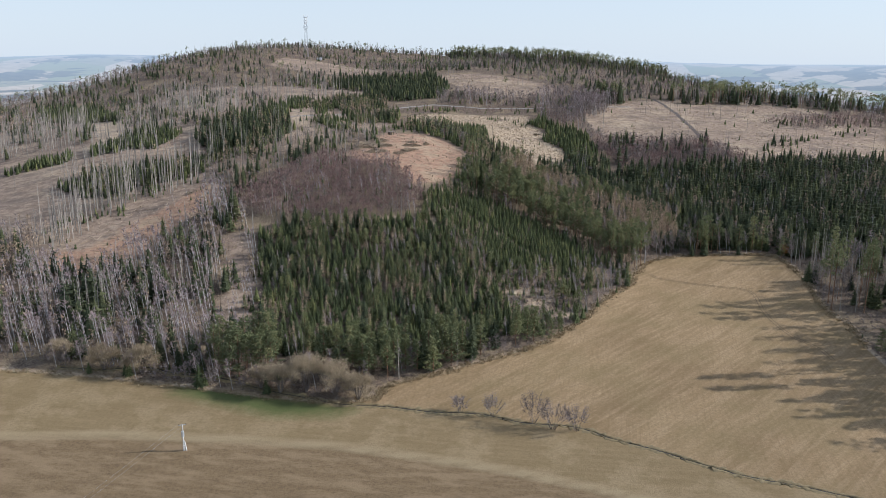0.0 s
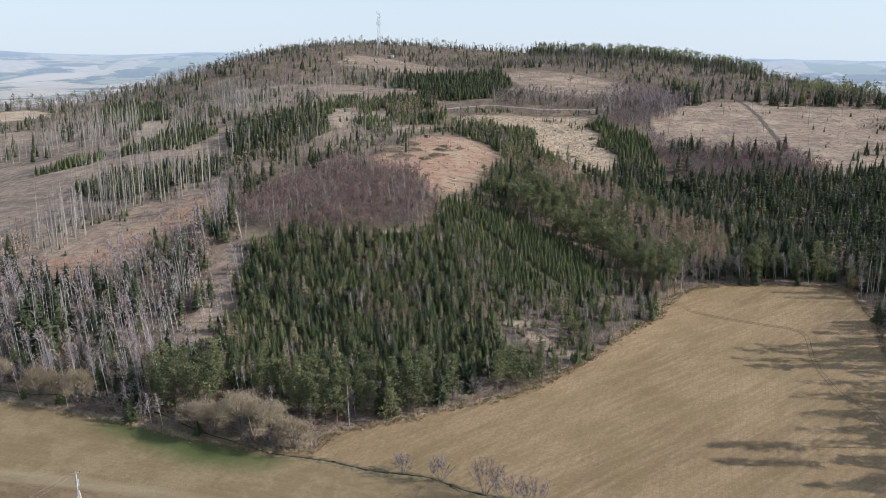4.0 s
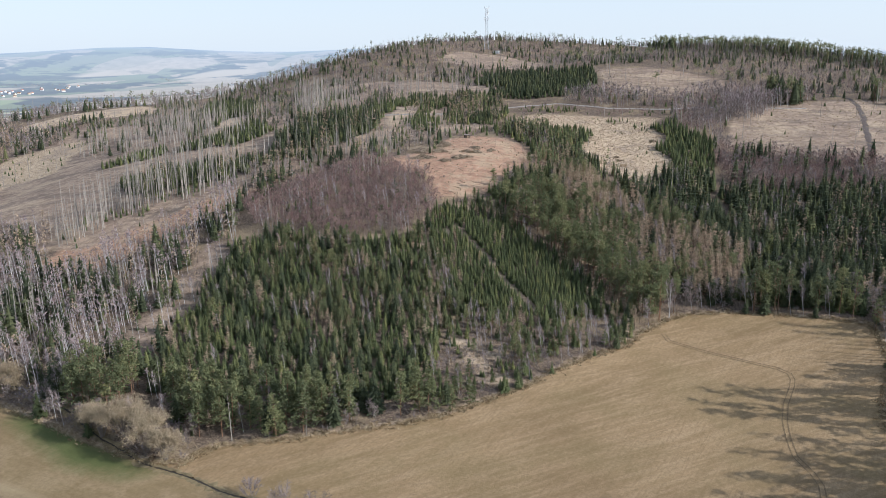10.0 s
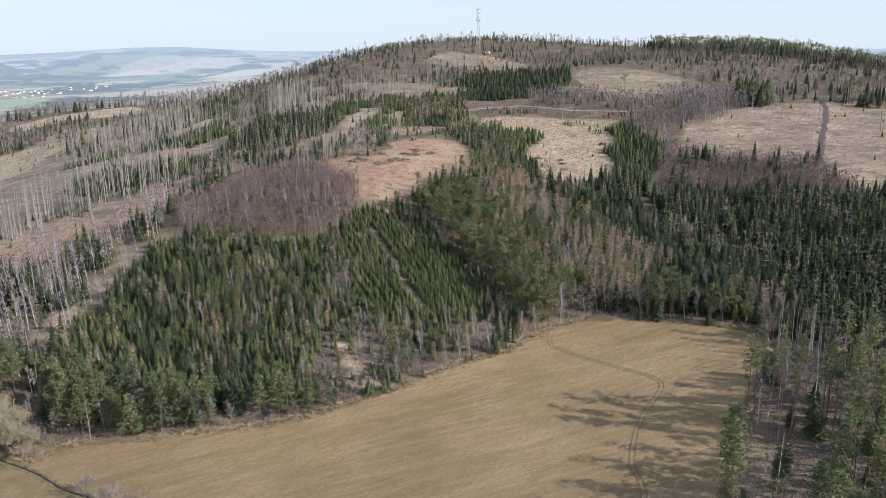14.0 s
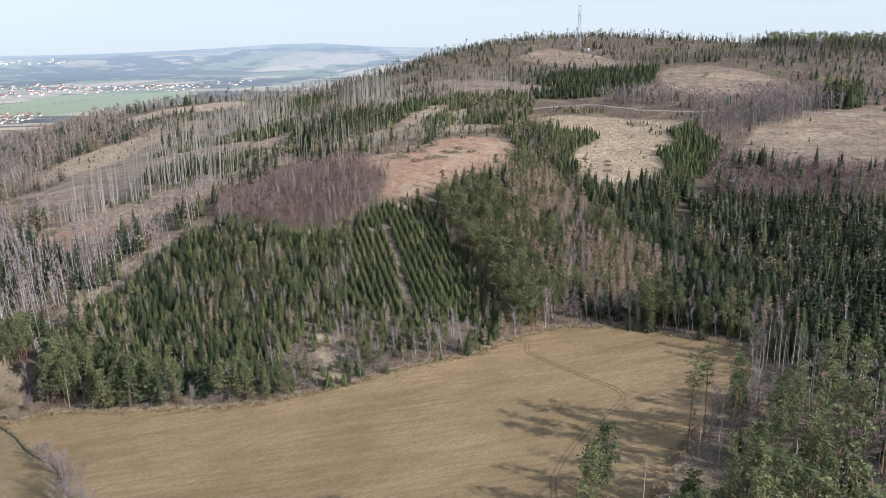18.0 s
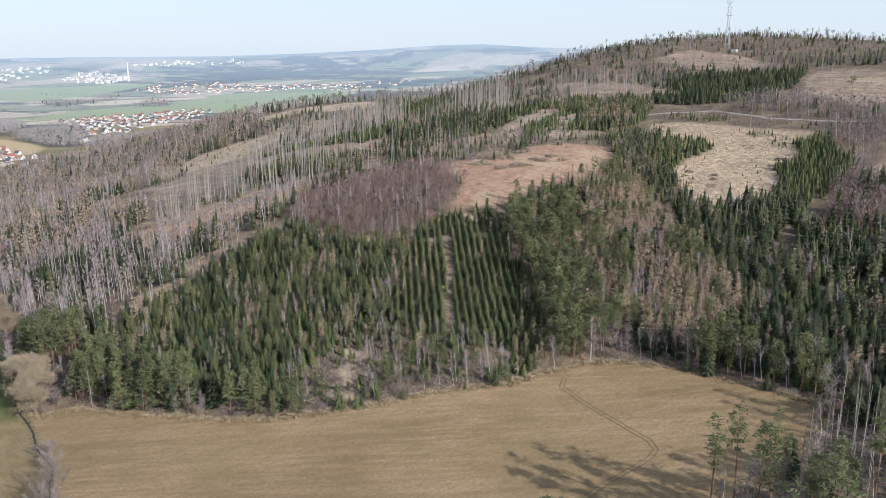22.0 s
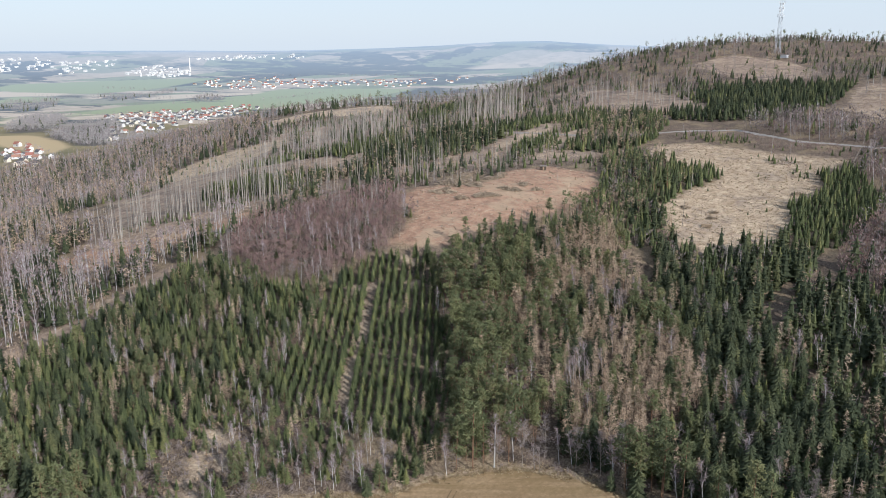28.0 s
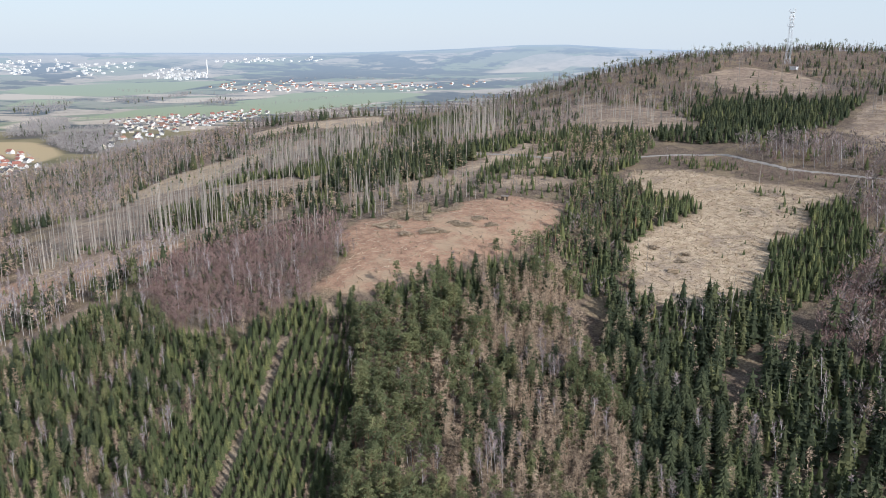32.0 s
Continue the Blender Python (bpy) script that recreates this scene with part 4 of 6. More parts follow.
plant(ROW_STAND, 0, {"spruce": (14, 4.2, 6.2), "larch": (0.4, 5.5, 8)}, 17, points=rows(ROW_STAND, 2.95, 1.75, 138, 17))
SPRUCE_STAND = [(-66, 300), (-80, 335), (-90, 380), (-98, 412), (-76, 422), (-38, 420), (-12, 428), (-10, 462), (5, 474), (25, 463), (52, 444), (76, 425), (97, 399), (94, 382), (56, 330), (31, 306), (-4, 286), (-26, 282)]
plant(SPRUCE_STAND, 2.7, {"spruce": (17, 3.8, 7.6), "larch": (2.0, 6.5, 10), "low_pine": (2.8, 5.5, 9), "birch": (1.0, 6, 10), "deep_spruce": (2, 7, 10)}, 18)
BEECH_STAND = [(-92, 423), (-124, 455), (-104, 482), (-78, 514), (-40, 508), (-28, 495), (-16, 470), (-8, 460), (-14, 428), (-38, 420), (-70, 424)]
STREAM_BRUSH = [(-190, 300), (-150, 291), (-117, 283), (-97, 279), (-64, 271), (-38, 267), (-24, 270), (-26, 282), (-60, 286), (-90, 287), (-120, 294), (-160, 302)]
plant(STREAM_BRUSH, 3.4, {"brush": (8, 3.5, 7), "bare": (3, 7, 11), "birch": (1.2, 9, 14), "spruce": (0.8, 4, 9)}, 52)
HEAD_BRUSH = [(101, 399), (112, 415), (128, 424), (147, 429), (169, 430), (186, 428), (188, 434), (168, 437), (146, 436), (126, 431), (108, 420), (97, 402)]
plant(HEAD_BRUSH, 3.6, {"brush": (5, 1.5, 3.5), "bare": (2, 10, 16), "birch": (2, 9, 15), "pine": (2.4, 15, 21)}, 53)
plant(BEECH_STAND, 2.8, {"beech": (16, 5, 8), "birch": (0.8, 8, 12), "bare": (1.2, 7, 11), "snag": (0.5, 11, 16), "spruce": (0.5, 4, 6)}, 19)
RIDGE_PINES = [(20, 466), (30, 490), (40, 500), (72, 458), (108, 436), (112, 415), (101, 399), (92, 402), (60, 440)]
plant(RIDGE_PINES, 3.7, {"pine": (10, 12, 16.5), "larch": (2, 11, 15), "birch": (0.6, 10, 13), "low_pine": (1.2, 9, 13)}, 20)
LARCH_BELT = [(40, 500), (72, 458), (108, 436), (118, 428), (132, 428), (138, 470), (108, 502), (68, 524), (44, 540), (34, 515)]
plant(LARCH_BELT, 3.0, {"larch": (12, 10, 15), "pine": (2.2, 11, 15), "low_pine": (1.4, 8, 13), "deep_spruce": (2, 9, 13), "birch": (1.2, 10, 14)}, 21)
UPPER_BELT = [(8, 484), (20, 545), (6, 585), (-14, 612), (-34, 640), (-26, 662), (4, 656), (28, 657), (39, 645), (32, 619), (39, 590), (67, 562), (60, 545), (46, 522), (34, 500), (22, 468)]
plant(UPPER_BELT, 3.3, {"spruce": (8, 4.5, 9), "low_pine": (0.8, 8, 11), "deep_spruce": (2.2, 7, 11), "larch": (2.4, 8, 12), "pine": (1.6, 9, 13), "bare": (0.8, 7, 10)}, 22)
EAST_GREEN = [(60, 668), (83, 692), (118, 655), (118, 605), (112, 585), (94, 587), (92, 615), (79, 634), (84, 653), (72, 679)]
plant(EAST_GREEN, 2.8, {"spruce": (8, 4, 7.5)}, 23)
EAST_SPRUCES = [(128, 424), (136, 450), (112, 486), (84, 520), (62, 552), (80, 561), (94, 587), (112, 585), (130, 572), (170, 575), (215, 580), (340, 610), (430, 560), (430, 430), (300, 410), (187, 426), (169, 430)]
VALLEY_GAP = [(121, 580), (129, 580), (124, 558), (131, 543), (132, 523), (123, 524), (116, 556)]
plant(VALLEY_GAP, 9, {"spruce": (1, 3, 6), "brush": (2, 1, 2)}, 24)
plant(EAST_SPRUCES, 3.1, {"deep_spruce": (12, 7, 14), "spruce": (6, 5, 10), "birch": (0.6, 9, 13), "bare": (0.8, 7, 11), "larch": (2.2, 9, 13), "snag": (0.12, 12, 18)}, 25)
# open scrub inside the wood's edge, then very tall pines and dead spruces
SCRUB = [(178, 352), (200, 350), (215, 345), (207, 325), (200, 300), (196, 270), (196, 240), (196, 225), (180, 262), (174, 290), (176, 312), (181, 335)]
plant(SCRUB, 3.4, {"brush": (12, 0.8, 2.0), "low_pine": (0.2, 5, 12), "spruce": (0.5, 2, 5), "bare": (0.6, 3, 6)}, 54)
WOOD_CORNER = [(184, 428), (187, 410), (186, 390), (182, 372), (240, 380), (300, 412), (190, 427)]
plant(WOOD_CORNER, 4.4, {"pine": (2, 14, 20), "snag": (8, 15, 23), "bare": (5, 9, 15), "birch": (1.8, 12, 18), "deep_spruce": (1.2, 8, 13), "brush": (3, 1.5, 3)}, 55)
TALL_EDGE = [(200, 300), (207, 325), (215, 345), (238, 352), (242, 300), (236, 230), (205, 232), (196, 252), (196, 270)]
plant(TALL_EDGE, 4.5, {"tall_pine": (8, 26, 36), "snag": (2, 18, 28), "deep_spruce": (1.6, 6, 14), "brush": (2, 1, 2.5)}, 56)
EAST_WOOD = [(184, 428), (187, 410), (186, 390), (181, 370), (179, 355), (181, 335), (176, 312), (174, 290), (180, 262), (196, 225), (240, 180), (330, 100), (460, 160), (460, 440), (300, 412), (190, 427)]
plant(EAST_WOOD, 5.3, {"tall_pine": (8, 25, 35), "snag": (2.4, 16, 26), "deep_spruce": (4, 6, 15), "bare": (3, 8, 15), "brush": (2, 1.5, 3)}, 26)
# the western slope
BIRCH_SLOPE = [(-190, 300), (-150, 291), (-117, 284), (-85, 282), (-62, 284), (-66, 300), (-80, 335), (-90, 380), (-98, 412), (-124, 455), (-141, 478), (-155, 455), (-163, 418), (-180, 385), (-205, 375), (-200, 340)]
plant(BIRCH_SLOPE, 3.6, {"birch": (9, 12, 18), "bare": (2, 7, 12), "snag": (0.8, 15, 21), "spruce": (3, 3, 8), "larch": (2.6, 10, 15), "deep_spruce": (2.4, 9, 15)}, 27)
LARCH_SLOPE = [(-340, 300), (-190, 296), (-200, 340), (-205, 375), (-209, 425), (-250, 410), (-350, 400)]
plant(LARCH_SLOPE, 3.9, {"snag": (2, 15, 22), "larch": (8, 11, 16), "bare": (4, 8, 12), "birch": (2, 12, 17), "deep_spruce": (2.6, 9, 15)}, 28)
CREST = [(-104, 482), (-124, 455), (-141, 480), (-160, 503), (-120, 560), (-60, 600), (-46, 598), (-48, 575), (-38, 545), (-62, 520), (-78, 514)]
plant(CREST, 3.9, {"snag": (4.5, 11, 18), "bare": (2, 6, 10), "larch": (3.4, 8, 14), "brush": (5, 1, 2.5), "spruce": (3.5, 3, 7), "deep_spruce": (2, 7, 12)}, 29)
DEAD_ROW = [(-186, 400), (-183, 428), (-166, 465), (-144, 490), (-155, 500), (-190, 482), (-214, 452), (-218, 420), (-212, 405)]
plant(DEAD_ROW, 3.4, {"snag": (10, 20, 27), "spruce": (2, 3, 6)}, 30)
UNDERGROWTH = [(-145, 493), (-114, 515), (-129, 538), (-155, 539), (-196, 530), (-234, 518), (-245, 497), (-215, 473), (-187, 468), (-161, 484)]
plant(UNDERGROWTH, 7.5, {"snag": (8, 21, 28), "larch": (1, 12, 16)}, 230, more=True)
plant(UNDERGROWTH, 2.8, {"spruce": (9, 4, 7.5), "deep_spruce": (0.6, 7, 10)}, 430)
GREEN_STRIP = [(-238, 541), (-257, 585), (-246, 594), (-244, 620), (-235, 652), (-198, 613), (-204, 584), (-206, 572), (-226, 576)]
plant(GREEN_STRIP, 8.5, {"snag": (8, 20, 27)}, 231, more=True)
plant(GREEN_STRIP, 2.8, {"spruce": (9, 4, 8), "deep_spruce": (1, 7, 10)}, 31)
GREEN_SPOT = [(-304, 538), (-292, 572), (-266, 582), (-264, 556)]
plant(GREEN_SPOT, 3.2, {"spruce": (9, 4, 8)}, 431)
GREEN_SHOULDER = [(-300, 672), (-330, 748), (-386, 775), (-431, 855), (-404, 872), (-354, 840), (-315, 765), (-292, 740), (-282, 690)]
plant(GREEN_SHOULDER, 3.3, {"spruce": (9, 4, 8), "deep_spruce": (1.5, 7, 11)}, 131)
SNAG_BELT = [(-347, 585), (-285, 600), (-256, 600), (-270, 655), (-299, 736), (-348, 735), (-388, 685), (-398, 640), (-380, 600)]
plant(SNAG_BELT, 4.8, {"snag": (9, 17, 24), "beech": (4, 1.5, 3.5), "brush": (5, 1, 2.5), "deep_spruce": (0.8, 8, 14)}, 132)
PALE_GROUP = [(-219, 682), (-184, 668), (-168, 692), (-190, 745), (-262, 800), (-282, 788)]
plant(PALE_GROUP, 5.6, {"snag": (9, 20, 27), "brush": (6, 1, 2.5), "spruce": (3, 4, 7)}, 133)
GREEN_BLOCK = [(-150, 530), (-181, 588), (-190, 640), (-164, 664), (-128, 650), (-112, 617), (-114, 560), (-128, 536)]
plant(GREEN_BLOCK, 3.5, {"deep_spruce": (6, 8, 14), "spruce": (4, 5, 9), "snag": (1.0, 14, 20), "larch": (1.0, 10, 15)}, 32)
GREEN_RIBBON = [(-77, 602), (-104, 647), (-106, 676), (-119, 728), (-107, 743), (-98, 716), (-88, 677), (-73, 633), (-68, 610)]
plant(GREEN_RIBBON, 2.9, {"spruce": (9, 3.5, 7), "larch": (0.6, 7, 10)}, 134)
GREEN_LEDGE = [(-176, 654), (-167, 690), (-152, 716), (-139, 735), (-145, 789), (-123, 757), (-118, 707), (-130, 697), (-126, 655)]
plant(GREEN_LEDGE, 3.0, {"spruce": (9, 3.5, 7), "deep_spruce": (1, 6, 10), "snag": (0.4, 15, 22)}, 135)
GREEN_PATCH = [(-118, 735), (-85, 765), (-55, 735), (-36, 690), (-36, 650), (-66, 640), (-80, 660), (-92, 706)]
plant(GREEN_PATCH, 3.1, {"spruce": (8, 4, 8), "larch": (1.4, 8, 12), "bare": (0.6, 6, 9), "deep_spruce": (1.2, 7, 11)}, 33)
MIDDLE = [(-114, 560), (-108, 590), (-128, 712), (-118, 735), (-92, 650), (-70, 640), (-34, 640), (-14, 612), (-46, 600), (-60, 600), (-120, 560)]
plant(MIDDLE, 4.3, {"snag": (1.4, 10, 16), "larch": (2.4, 7, 11), "spruce": (5, 2.5, 6), "bare": (1.2, 5, 8), "brush": (6, 1, 2.5)}, 34)
DARK_BLOCK = [(-78, 749), (-118, 860), (-118, 925), (-43, 913), (-12, 920), (8, 840), (0, 775), (-40, 750)]
plant(DARK_BLOCK, 4.3, {"deep_spruce": (8, 6, 10), "spruce": (3, 4, 7)}, 35)
ROAD_EDGE = [(-30, 700), (-13, 704), (75, 712), (80, 728), (34, 720), (-10, 726), (-36, 712)]
plant(ROAD_EDGE, 3.6, {"beech": (5, 2.5, 6), "brush": (3, 1, 2.5), "spruce": (4, 2, 5), "birch": (0.6, 6, 10)}, 75)
GREY_GROVE = [(119, 703), (146, 723), (152, 754), (170, 785), (140, 778), (118, 748)]
plant(GREY_GROVE, 3.1, {"bare": (8, 11, 16), "birch": (3, 14, 18)}, 172, [MEADOW])
PURPLE_WOOD = [(-10, 742), (12, 800), (78, 770), (127, 844), (127, 800), (198, 818), (126, 732), (118, 655), (84, 692), (80, 742), (34, 732)]
plant(PURPLE_WOOD, 4.0, {"bare": (8, 8, 14), "beech": (6, 4, 8), "birch": (1.4, 11, 16), "spruce": (1, 5, 9)}, 36)
PURPLE_BELT = [(118, 605), (118, 655), (140, 645), (209, 635), (231, 588), (215, 582), (170, 577), (130, 574)]
plant(PURPLE_BELT, 2.8, {"beech": (9, 5, 9), "bare": (4, 7, 11), "deep_spruce": (0.6, 9, 15)}, 37)
# the far hill and its shoulders
SUMMIT = [(-400, 1010), (-420, 1150), (-350, 1350), (-150, 1480), (150, 1400), (420, 1200), (330, 1000), (150, 930), (100, 890), (40, 960), (-14, 938), (-60, 925), (-139, 950), (-257, 885), (-300, 920)]
plant(SUMMIT, 5.8, {"pine": (1.2, 8, 14), "snag": (1.2, 9, 15), "deep_spruce": (3, 5, 10), "bare": (7, 5, 9), "beech": (4, 3, 6)}, 38)
SKYLINE_PINES = [(20, 1290), (100, 1262), (175, 1180), (240, 1120), (300, 1090), (285, 1040), (215, 1065), (150, 1120), (80, 1195), (10, 1235)]
plant(SKYLINE_PINES, 4.4, {"deep_spruce": (4, 11, 16), "pine": (4, 13, 18), "snag": (1.8, 12, 18), "bare": (3, 8, 12)}, 71, [MEADOW])
SPRUCE_LINE = [(250, 612), (282, 645), (342, 694), (400, 724), (400, 734), (338, 706), (276, 656), (246, 622)]
plant(SPRUCE_LINE, 4.2, {"spruce": (3, 3, 8), "brush": (2, 1.5, 3), "deep_spruce": (1, 6, 10)}, 177, [MEADOW], thin=0.1)
DARK_GROVE = [(153, 780), (177, 788), (177, 812), (152, 806)]
plant(DARK_GROVE, 4.0, {"deep_spruce": (5, 17, 22), "pine": (5, 17, 22)}, 171, [MEADOW])
PINE_GROVE = [(226, 818), (266, 813), (334, 826), (400, 820), (470, 815), (470, 850), (400, 880), (320, 884), (240, 852)]
plant(PINE_GROVE, 5.4, {"pine": (4, 16, 22), "deep_spruce": (3, 11, 18), "snag": (2.4, 14, 20), "bare": (3, 8, 13)}, 72, [MEADOW])
LOW_THICKET = [(290, 738), (345, 768), (405, 792), (470, 800), (470, 765), (370, 735), (320, 715)]
plant(LOW_THICKET, 3.4, {"beech": (8, 4, 7.5), "bare": (3, 5, 8), "spruce": (1, 3, 6)}, 73, [MEADOW])
EAST_RIDGE = [(127, 800), (198, 818), (332, 872), (371, 794), (422, 765), (352, 633), (560, 600), (640, 950), (420, 1180), (330, 1000), (150, 930), (106, 890)]
plant(EAST_RIDGE, 5.4, {"pine": (0.8, 10, 15), "bare": (9, 6, 11), "snag": (1.2, 10, 15), "deep_spruce": (1.6, 7, 12), "beech": (5, 3, 6)}, 39)
WEST_SHOULDER = [(-434, 646), (-480, 680), (-535, 690), (-440, 790), (-458, 815), (-510, 800), (-400, 1010), (-300, 920), (-257, 885), (-139, 950), (-100, 880), (-76, 741), (-110, 725), (-126, 695), (-160, 660), (-205, 600), (-243, 588), (-385, 630)]
plant(WEST_SHOULDER, 4.2, {"bare": (6, 6, 10), "snag": (1.6, 13, 20), "spruce": (5, 3, 7), "deep_spruce": (2.4, 6, 11), "brush": (6, 1, 2.4), "larch": (1.5, 7, 12), "beech": (4, 2, 5)}, 40, thin=-0.55)
WEST_WOOD = [(-434, 646), (-458, 608), (-440, 560), (-365, 513), (-330, 480), (-360, 440), (-350, 400), (-340, 300), (-620, 300), (-740, 480), (-780, 720), (-575, 712), (-535, 690), (-480, 680)]
plant(WEST_WOOD, 4.2, {"bare": (8, 8, 13), "birch": (3, 11, 16), "larch": (5, 10, 15), "deep_spruce": (2.6, 8, 13), "spruce": (2, 4, 7), "snag": (0.8, 14, 20), "brush": (2, 1, 2.6)}, 41)
FAR_WEST_WOOD = [(-575, 715), (-550, 762), (-510, 800), (-400, 1010), (-420, 1150), (-560, 1240), (-760, 1200), (-820, 950), (-780, 720)]
plant(FAR_WEST_WOOD, 8.5, {"bare": (5, 9, 14), "snag": (2, 13, 18), "pine": (1, 12, 16), "deep_spruce": (1, 9, 14)}, 42)


def stack(shapes, p, h0, seed):
    """Triangles of many trees at once: p rows are x, y, height."""
    r = np.random.default_rng(seed)
    which = r.integers(0, len(shapes), len(p))
    tri, idx, tint = [], [], []
    z = ground_z(p[:, 0], p[:, 1])
    for i, (wood, leaf) in enumerate(shapes):
        q = np.where(which == i)[0]
        if not len(q):
            continue
        t = np.concatenate([wood, leaf])
        a, s = r.uniform(0, 2 * np.pi, len(q)), p[q, 2] / h0
        wide = s * r.uniform(0.88, 1.14, len(q))
        c, sn = np.cos(a) * wide, np.sin(a) * wide
        v = np.empty((len(q), len(t), 3, 3), np.float32)
        v[..., 0] = t[None, ..., 0] * c[:, None, None] - t[None, ..., 1] * sn[:, None, None] + p[q, 0][:, None, None]
        v[..., 1] = t[None, ..., 0] * sn[:, None, None] + t[None, ..., 1] * c[:, None, None] + p[q, 1][:, None, None]
        lx, ly = LEANING.get(h0, (0, 0))
        up = t[None, ..., 2] * s[:, None, None]
        v[..., 0] += lx * up
        v[..., 1] += ly * up
        v[..., 2] = up + z[q][:, None, None]
        tri.append(v.reshape(-1, 3, 3))
        idx.append(np.tile(np.r_[np.zeros(len(wood)), np.ones(len(leaf))], len(q)))
        tint.append(np.repeat(r.uniform(0, 1, len(q)), len(t) * 3))
    return np.concatenate(tri), np.concatenate(idx), np.concatenate(tint)


def wood_stuff(name, label, kind, p, shapes, seed, twigs=None):
    bark, leaf, _, _, h0 = KINDS[kind]
    leaf = twigs or leaf
    if not len(p):
        return
    t, idx, tint = stack(shapes, p, h0, seed)
    v, f = soup(t)
    me = mesh_from(name, v, f, [bark, leaf], idx)
    float_attribute(me, "tint", tint)
    tagged(new(name, me), label, "trees", kind="stuff")


# single trees: those of the strip along the meadow; the rest of each stand as one
SINGLE = {"tall_pine": 150, "spruce": 260, "deep_spruce": 160, "pine": 150, "low_pine": 90, "larch": 60, "birch": 150, "bare": 90, "beech": 40, "snag": 100, "brush": 110}
PLURAL = {"tall_pine": "tall_pine_stand", "spruce": "spruce_stand", "deep_spruce": "dark_spruce_stand", "pine": "pine_stand", "low_pine": "bushy_pine_stand", "larch": "larch_stand", "birch": "birch_stand",
          "bare": "bare_broadleaf_stand", "beech": "young_beech_stand", "snag": "dead_spruce_stand", "brush": "brushwood"}
for number, (kind, lots) in enumerate(trees.items()):
    bark, leaf, near, plain, h0 = KINDS[kind]
    p = np.concatenate(lots)
    edge = -signed(MEADOW, p[:, 0], p[:, 1]) + np.abs(p[:, 0] - 40) * 0.12
    order = np.argsort(edge)
    single, rest = p[order[:SINGLE[kind]]], p[order[SINGLE[kind]:]]
    label, name = LABELS[kind]
    meshes = []
    r = np.random.default_rng(100 + number)
    for wood, green in near:
        tone = r.uniform(0, 1)
        pair = []
        for part_name, t, m in (("trunk", wood, bark), ("crown", green, leaf)):
            v, f = soup(t)
            me = mesh_from(part_name, v, f, [m])
            float_attribute(me, "tint", np.full(len(v), tone))
            pair.append(me)
        meshes.append(pair)
    zs = ground_z(single[:, 0], single[:, 1])
    for (x, y, h), z in zip(single, zs):
        s = h / h0
        w = s * r.uniform(0.9, 1.12)
        tree = tagged(new(name), label, name.replace("_", " "), "trees at the edge of the meadow")
        lx, ly = LEANING.get(h0, (0, 0))
        tree.matrix_world = Matrix.Translation((x, y, z)) @ Vector((lx, ly, 1)).to_track_quat("Z", "Y").to_matrix().to_4x4() @ pose(0, 0, 0, 0, 0, r.uniform(0, 360)) @ Matrix.Diagonal((w, w, s, 1))
        for me in meshes[r.integers(0, len(meshes))]:
            new(me.name.split(".")[0], me).parent = tree
    close = (np.hypot(rest[:, 0] - 60, rest[:, 1] - 390) < 150) & (rest[:, 1] < 560)
    nice = label.split(",")[0]
    wood_stuff(PLURAL[kind], "stand of " + nice.replace("young green spruce", "young green spruces"), kind, rest[close], near, 200 + number)
    far_off = (rest[:, 1] > 760) | (rest[:, 0] < -420)
    wood_stuff(PLURAL[kind], "farther stand of " + nice.replace("young green spruce", "young green spruces"), kind, rest[~close & ~far_off], plain, 300 + number)
    wood_stuff(PLURAL[kind], "distant stand of " + nice.replace("young green spruce", "young green spruces"), kind, rest[~close & far_off], FAR.get(kind, plain), 400 + number)

# ---- single things ----
def part(name, mesh_or_bm, material, parent, label=""):
    me = mesh_or_bm
    if isinstance(me, bmesh.types.BMesh):
        me = bpy.data.meshes.new(name)
        mesh_or_bm.to_mesh(me)
        mesh_or_bm.free()
        me.materials.append(material)
    ob = new(name, me)
    ob.parent = parent
    return tagged(ob, label)


def box_bm(w, d, h, z=0.0, bevel=0.0):
    bm = bmesh.new()
    bmesh.ops.create_cube(bm, size=1.0, matrix=Matrix.Translation((0, 0, z + h / 2)) @ Matrix.Diagonal((w, d, h, 1)))
    if bevel:
        bmesh.ops.bevel(bm, geom=bm.edges[:], offset=bevel, segments=1, affect="EDGES")
    return bm


def rod_bm(p0, p1, r0, r1, sides=8):
    p0, p1 = Vector(p0), Vector(p1)
    bm = bmesh.new()
    m = Matrix.Translation((p0 + p1) / 2) @ (p1 - p0).to_track_quat("Z", "Y").to_matrix().to_4x4()
    bmesh.ops.create_cone(bm, cap_ends=True, segments=sides, radius1=r0, radius2=r1, depth=(p1 - p0).length, matrix=m)
    return bm


def thing(name, label, category, place, turn=0.0, group=""):
    ob = tagged(new(name), label, category, group)
    ob.matrix_world = Matrix.Translation(place) @ pose(0, 0, 0, 0, 0, turn)
    return ob


STEEL = plain_material("galvanised_steel", (0.52, 0.53, 0.54), 0.5, 0.15, 1.0, 0.4)
WHITE_PAINT = plain_material("white_paint", (0.78, 0.77, 0.75), 0.6, 0.12, 1.0)
CONCRETE = plain_material("pale_concrete", (0.58, 0.56, 0.52), 0.9, 0.2, 2.0)
DARK_WIRE = plain_material("aluminium_wire", (0.4, 0.38, 0.35), 0.6, 0.1, 1.0)
DARK_WOOD = plain_material("dark_boards", (0.12, 0.09, 0.065), 0.9, 0.4, 2.0)
MUD = plain_material("wet_mud", (0.06, 0.046, 0.033), 0.6, 0.5, 1.2)
SOD = plain_material("dry_sod", (0.26, 0.2, 0.105), 0.95, 0.45, 0.8)


